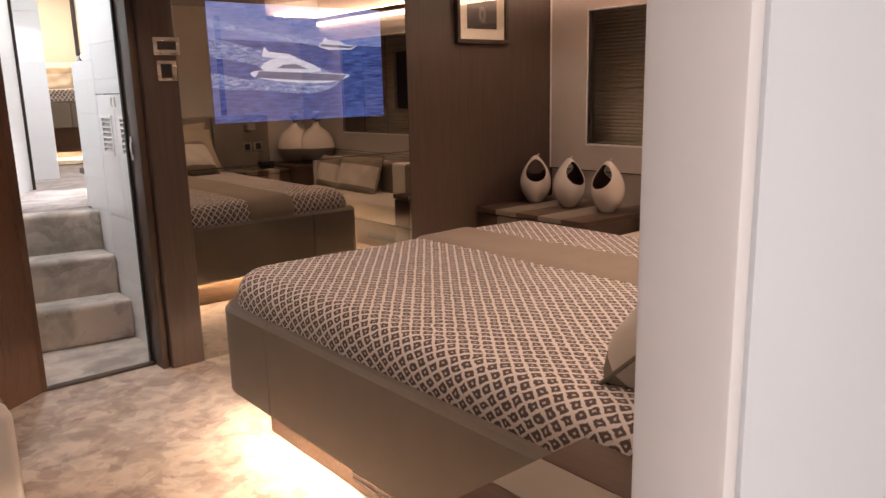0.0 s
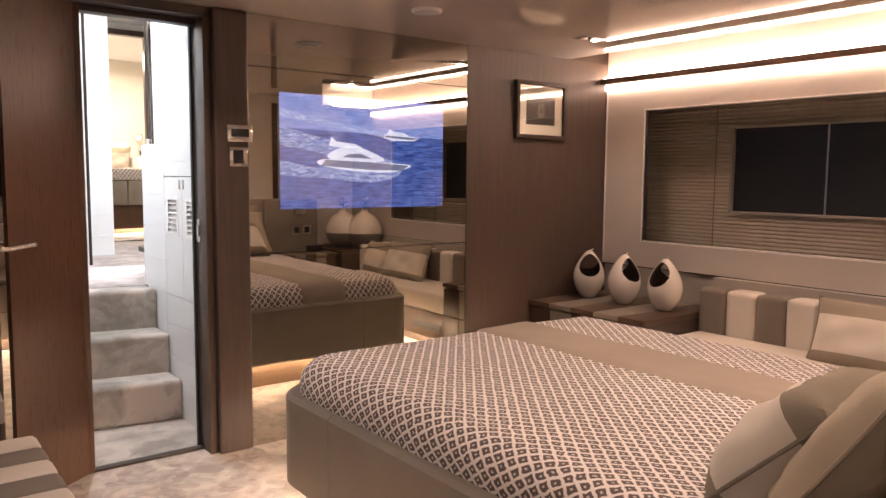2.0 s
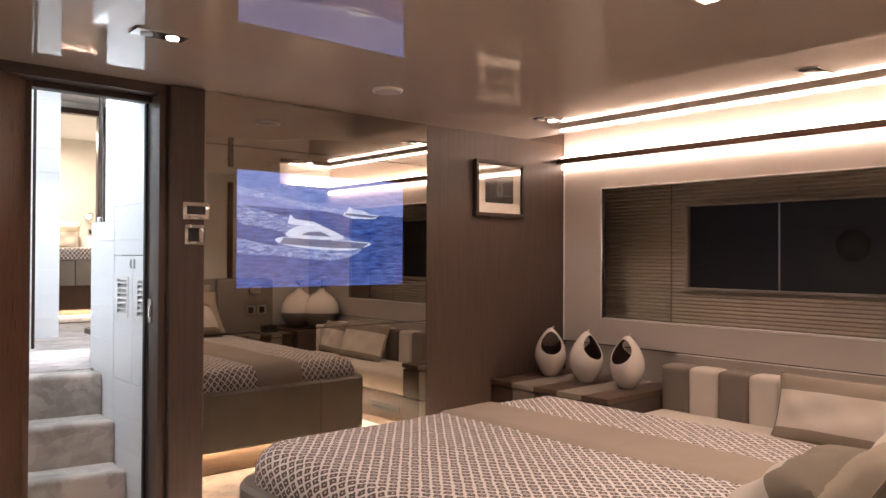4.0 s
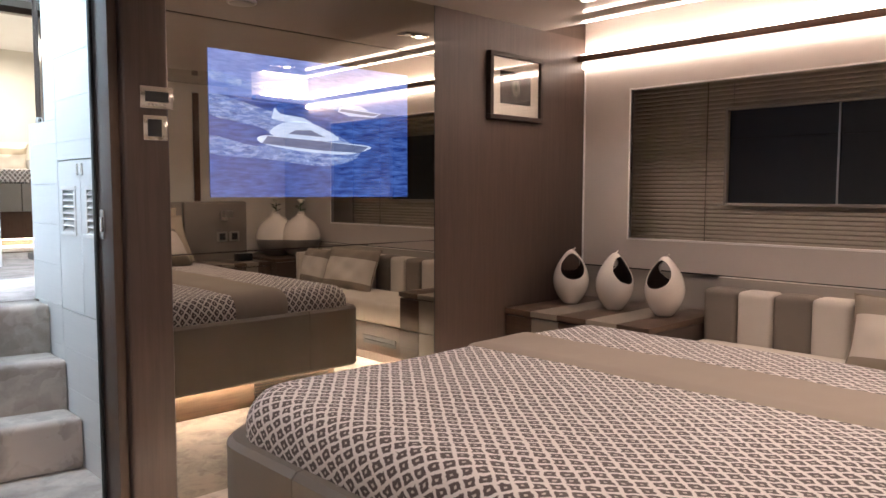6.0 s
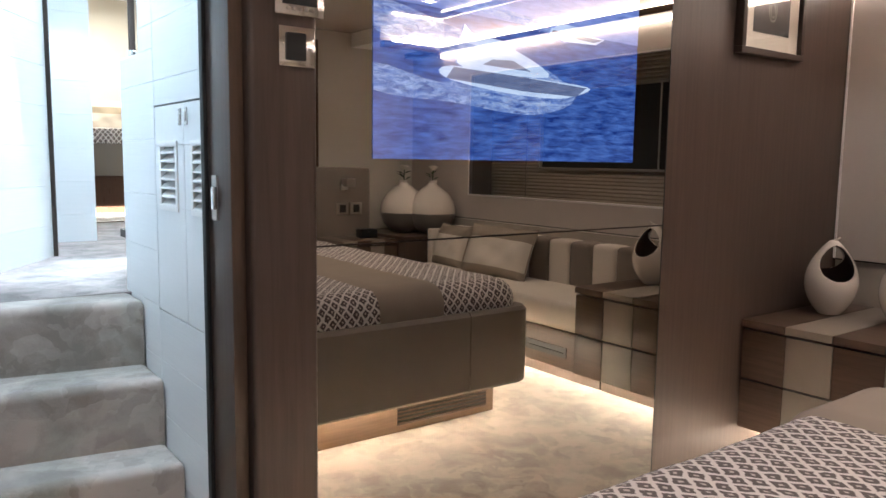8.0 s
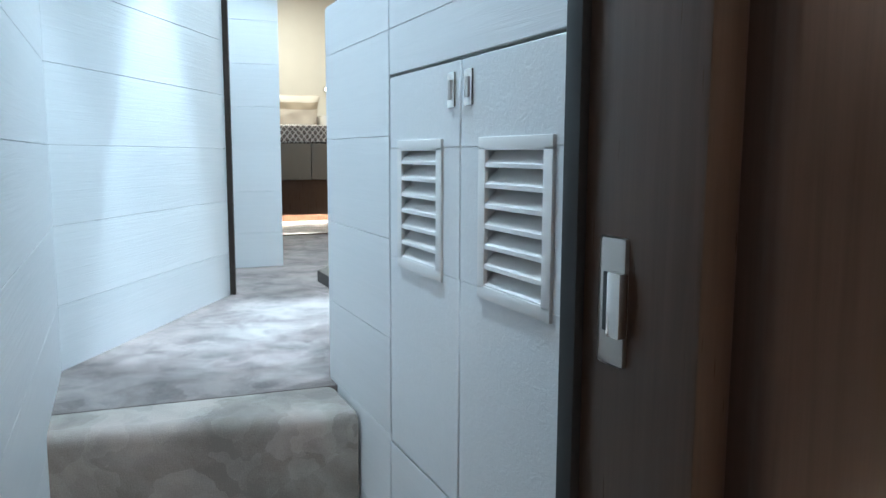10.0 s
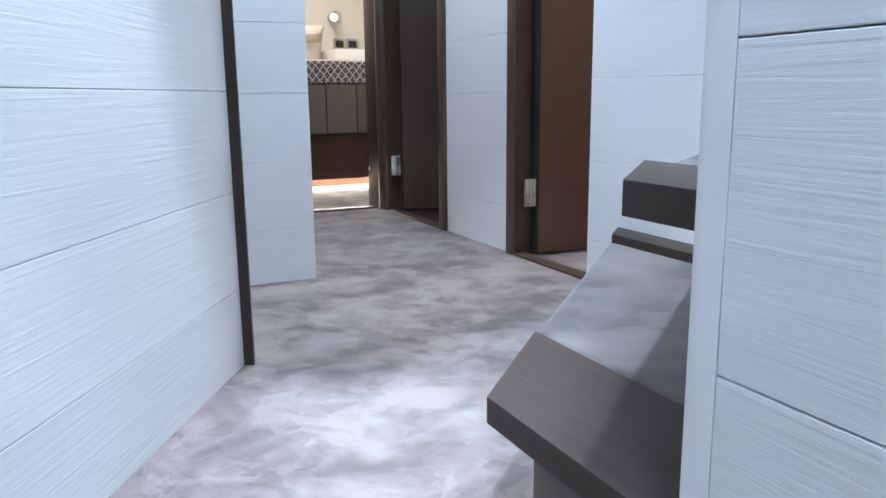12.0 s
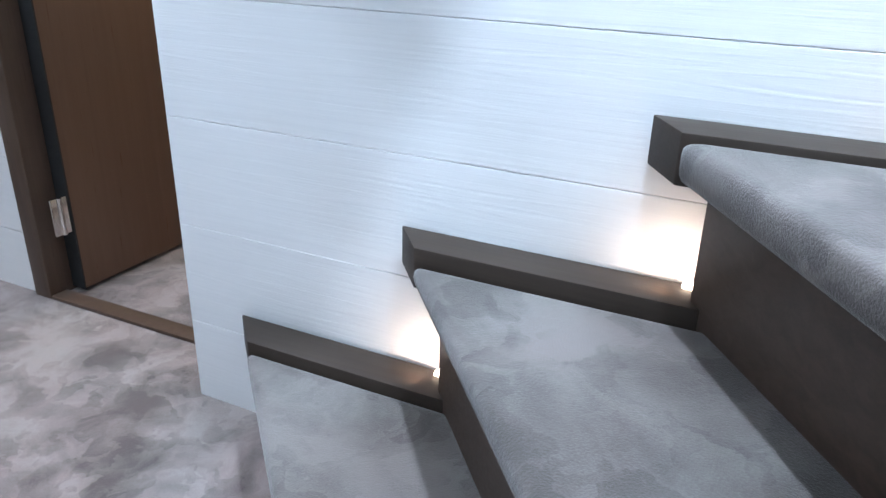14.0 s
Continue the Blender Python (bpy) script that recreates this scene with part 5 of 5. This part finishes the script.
# locker doors with louvres
def locker_door(y0, y1, hinge_side):
    ob = thing("locker_door", "white locker door with a louvred vent and a flush steel latch", "locker", (LOCK_X, (y0 + y1) / 2, FLOOR_UP), "locker doors")
    ly0, ly1, lz0, lz1 = (y0 + 0.048, y1 - 0.069, 0.942, 1.116)
    if hinge_side:
        ly0, ly1 = y0 + 0.064, y1 - 0.054
    bm = box(LOCK_X, LOCK_X + 0.018, y0, y1, 0.625, lz0, 0.0015, 1)
    box(LOCK_X, LOCK_X + 0.018, y0, y1, lz1, 1.228, 0.0015, 1, bm)
    box(LOCK_X, LOCK_X + 0.018, y0, ly0, lz0, lz1, 0, 1, bm)
    box(LOCK_X, LOCK_X + 0.018, ly1, y1, lz0, lz1, 0, 1, bm)
    leaf = part("leaf", bm, "plank", ob)
    # black board in place of the shade behind the slats
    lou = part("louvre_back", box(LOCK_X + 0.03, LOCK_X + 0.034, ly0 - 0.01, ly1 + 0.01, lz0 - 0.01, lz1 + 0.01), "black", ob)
    fr = 0.012
    for q in ((ly0 - fr, ly1 + fr, lz1 - 0.004, lz1 + fr), (ly0 - fr, ly1 + fr, lz0 - fr, lz0 + 0.004), (ly0 - fr, ly0 + 0.006, lz0, lz1), (ly1 - 0.006, ly1 + fr, lz0, lz1)):
        part("louvre_frame", box(LOCK_X - 0.004, LOCK_X + 0.002, *q[:2], *q[2:], 0.001), "white_trim", ob)
    for i in range(7):
        z = lz0 + (lz1 - lz0) * (i + 0.35) / 7
        sl = bmesh.new()
        v = [sl.verts.new(c) for c in ((LOCK_X - 0.003, ly0, z - 0.008), (LOCK_X - 0.003, ly1, z - 0.008), (LOCK_X + 0.022, ly1, z + 0.014), (LOCK_X + 0.022, ly0, z + 0.014), (LOCK_X - 0.003, ly0, z - 0.003), (LOCK_X - 0.003, ly1, z - 0.003), (LOCK_X + 0.022, ly1, z + 0.018), (LOCK_X + 0.022, ly0, z + 0.018))]
        for fc in ((0, 1, 2, 3), (7, 6, 5, 4), (0, 4, 5, 1), (1, 5, 6, 2), (2, 6, 7, 3), (3, 7, 4, 0)):
            sl.faces.new([v[k] for k in fc])
        part("slat", sl, "white_trim", ob)
    ky = y0 + 0.024 if hinge_side else y1 - 0.024
    lt = part("latch", box(LOCK_X - 0.003, LOCK_X + 0.001, ky - 0.011, ky + 0.011, 1.168, 1.214, 0.002), "chrome", ob, "flush steel latch")
    part("latch_tongue", box(LOCK_X - 0.005, LOCK_X - 0.002, ky - 0.005, ky + 0.005, 1.178, 1.204, 0.001), "steel", lt)


locker_door(3.865, 4.128, False)
locker_door(4.132, 4.396, True)
plank_wall("wall_locker_low", (LOCK_X, 3.772), (LOCK_X, 4.398), 0.0, 0.622, (-1, 0), LOCKER_JOINTS)
plank_wall("wall_locker_jamb", (LOCK_X, 3.772), (LOCK_X, 3.862), 0.625, 1.228, (-1, 0), LOCKER_JOINTS)
# solid black board, painted as the locker's unlit inside
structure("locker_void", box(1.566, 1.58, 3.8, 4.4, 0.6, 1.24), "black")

# ---- winding stairs ----
stairs = thing("winding_stairs", "winding stair of dark timber treads with grey carpet pads", "stairs", (1.95, 5.2, FLOOR_UP))
TREADS = (  # height, wall side front and back, open side front and back, open end
    (0.812, 5.79, 5.37, 5.14, 4.74, 1.605),
    (1.03, 5.49, 5.06, 4.978, 4.60, 1.64),
    (1.226, 5.172, 4.75, 4.80, 4.45, 1.70),
    (1.433, 4.87, 4.45, 4.67, 4.31, 1.70),
    (1.640, 4.56, 4.14, 4.50, 4.10, 1.70),
    (1.847, 4.25, 3.80, 4.25, 3.85, 1.70),
)
XC, XD = 2.212, 2.278


def at_x(x, wall_y, open_y, xa):
    return open_y + (wall_y - open_y) * (x - xa) / (XD - xa)


def raised(bm, lift, xa):
    """Lifts a piece towards the open end of its tread."""
    for v in bm.verts:
        v.co.z += lift * (XD - v.co.x) / (XD - xa)
    return bm


for i, (z, wf, wb, of, ob_, XA) in enumerate(TREADS):
    XB = XA + (0.14 if i == 0 else 0.055)
    top = z + (0.004, -0.003, 0.012, 0.012, 0.012, 0.012)[i]
    lift = 0.02 if i == 1 else 0.0
    f = lambda x: at_x(x, wf, of, XA)
    bk = lambda x: at_x(x, wb, ob_, XA)
    tread = part("tread", raised(prism([(XB, bk(XB)), (XD, bk(XD)), (XD, f(XD) - 0.05), (XB, f(XB) - 0.05)], z - 0.045, z - 0.012, 0.003), lift, XA), "tread_wood", stairs)
    band = prism([(XA - 0.006, bk(XA)), (XB - 0.002, bk(XB)), (XB - 0.002, f(XB) + 0.004), (XA - 0.006, f(XA) + 0.004)], z - 0.036, z + 0.006)
    for v in band.verts:
        if v.co.x < XB - 0.03 and v.co.z > z:
            v.co.z -= 0.012
    bmesh.ops.bevel(band, geom=band.edges[:], offset=0.002, segments=2, profile=0.6, affect="EDGES")
    part("edge_band", raised(band, lift, XA), "tread_wood", tread)
    part("wall_band", raised(prism([(XC + 0.002, bk(XC)), (XD + 0.002, bk(XD)), (XD + 0.002, f(XD) + 0.006), (XC + 0.002, f(XC) + 0.006)], z - 0.04, z + 0.018, 0.003), lift, XA), "tread_wood", tread)
    part("carpet_pad", raised(prism([(XB, bk(XB) - 0.02), (XC, bk(XC) - 0.02), (XC, f(XC) + 0.008), (XB, f(XB) + 0.008)], z - 0.034, top, 0.016, 4), lift, XA), "pad_carpet", tread, "grey carpet pad")
    base = FLOOR_UP if i == 0 else TREADS[i - 1][0] - 0.015
    part("riser", prism([(XA + 0.03, f(XA) - 0.062), (XD - 0.045, f(XD - 0.045) - 0.062), (XD - 0.045, f(XD - 0.045) - 0.042), (XA + 0.03, f(XA) - 0.042)], base, z - 0.045), "dark_oak_flat", stairs)
    inset = 0.006 if i == 0 else 0.05
    part("side_panel", prism([(XA + inset, ob_ - 0.1), (XA + 0.06, ob_ - 0.1), (XA + 0.06, f(XA) - 0.068), (XA + inset, f(XA) - 0.068)], base, z - 0.045, 0.002), "dark_oak", stairs)
    if i < 5:
        nf = TREADS[i + 1]
        y = at_x(XD, nf[1], nf[3], nf[5]) - 0.055
        part("light_strip", box(XD - 0.016, XD - 0.003, y - 0.014, y - 0.002, z + 0.019, z + 0.024), "led_stair", stairs, "glowing step light")
        if i < 3:
            lamp("step_lamp", "SPOT", (XD - 0.045, y + 0.012, z + 0.026), (XD + 0.01, y + 0.05, z + 0.06), 0.9, (1.0, 0.72, 0.5), 0.012, 150)

pole = thing("handrail_pole", "dark vertical handrail pole with a chrome foot beside the stairs", "handrail", (1.568, 4.765, 1.401))
part("pole", cylinder((1.568, 4.765, 2.0), 0.011, 1.16, 14), "ebony", pole)
part("ferrule", lathe([(0.018, 0.0), (0.018, 0.006), (0.015, 0.008), (0.015, 0.026), (0.012, 0.034)], 14, (1.568, 4.765, 1.401)), "chrome", pole, "chrome foot")

# ---- guest cabin beyond the corridor ----
structure("guest_wall_north", box(0.9, 3.9, 10.0, 10.05, FLOOR_UP, HALL_CEIL), "wall_cream")
structure("guest_wall_east", box(3.45, 3.5, 7.65, 10.0, FLOOR_UP, HALL_CEIL), "wall_cream")
structure("guest_wall_west", box(0.9, 0.95, 7.7, 10.0, FLOOR_UP, HALL_CEIL), "wall_cream")
structure("guest_ceiling", box(0.9, 3.5, 7.66, 10.0, HALL_CEIL, HALL_CEIL + 0.05), "white_paint")
gbed = thing("guest_bed", "raised guest bed with grey leather sides on a dark plinth", "bed", (2.3, 9.0, FLOOR_UP))
gx = (1.5, 2.36, 2.52, 3.1)
for a, c in zip(gx, gx[1:]):
    part("side_panel", box(a + 0.002, c - 0.002, 8.2, 8.27, 0.935, 1.178, 0.008), "leather", gbed)
part("deck", box(1.5, 3.1, 8.27, 9.98, 0.935, 1.17), "leather", gbed)
part("plinth", box(1.55, 3.05, 8.25, 9.98, 0.70, 0.934), "walnut", gbed)
part("foot", box(1.6, 3.0, 8.6, 9.9, FLOOR_UP, 0.70), "walnut", gbed)
part("light_strip", box(1.6, 3.0, 8.50, 8.52, 0.685, 0.698), "led_floor", gbed, "glowing light strip")
lone("quilt", draped(2.3, 9.08, 0.79, 0.86, 1.30, 0.115, 0.05, 0.06, (50, 50), 0, 0.004, False), "quilt", "brown and ivory ikat quilt on the guest bed", "quilt")
cushion("ivory pillow on the guest bed", (2.6, 9.85, 1.46), 18, 0, (0.5, 0.33, 0.15), ("fabric_cream", "fabric_beige", "fabric_cream"), (2, (0.65, 0.85)), 31, "guest pillows")
cushion("ivory pillow on the guest bed", (2.05, 9.85, 1.46), 18, 0, (0.5, 0.33, 0.15), ("fabric_cream", "fabric_beige", "fabric_cream"), (2, (0.65, 0.85)), 32, "guest pillows")
gl = thing("reading_lamp", "lit chrome reading lamp on the guest cabin wall", "wall lamp", (2.94, 9.95, 1.66))
part("backplate", box(2.97, 3.03, 9.985, 9.999, 1.66, 1.73, 0.004), "chrome", gl)
part("head", cylinder((2.95, 9.93, 1.68), 0.03, 0.07, 16, axis="Y"), "steel", gl)
part("bulb", cylinder((2.95, 9.893, 1.678), 0.026, 0.006, 16, axis="Y"), "lamp_white", gl)
gs = thing("socket_plate", "steel socket plate with black inserts on the guest cabin wall", "socket", (3.03, 9.99, 1.49))
for s in (0, 0.10):
    g = part("plate", box(2.97 + s, 3.06 + s, 9.99, 9.999, 1.46, 1.54, 0.003), "steel", gs)
    part("insert", box(2.985 + s, 3.045 + s, 9.986, 9.991, 1.475, 1.525, 0.002), "black", g)
gn = thing("guest_shelf", "white bedside shelf in the guest cabin", "shelf", (2.98, 9.8, 1.3))
part("shelf", box(2.86, 3.44, 9.6, 9.999, 1.28, 1.44, 0.004), "white_trim", gn)
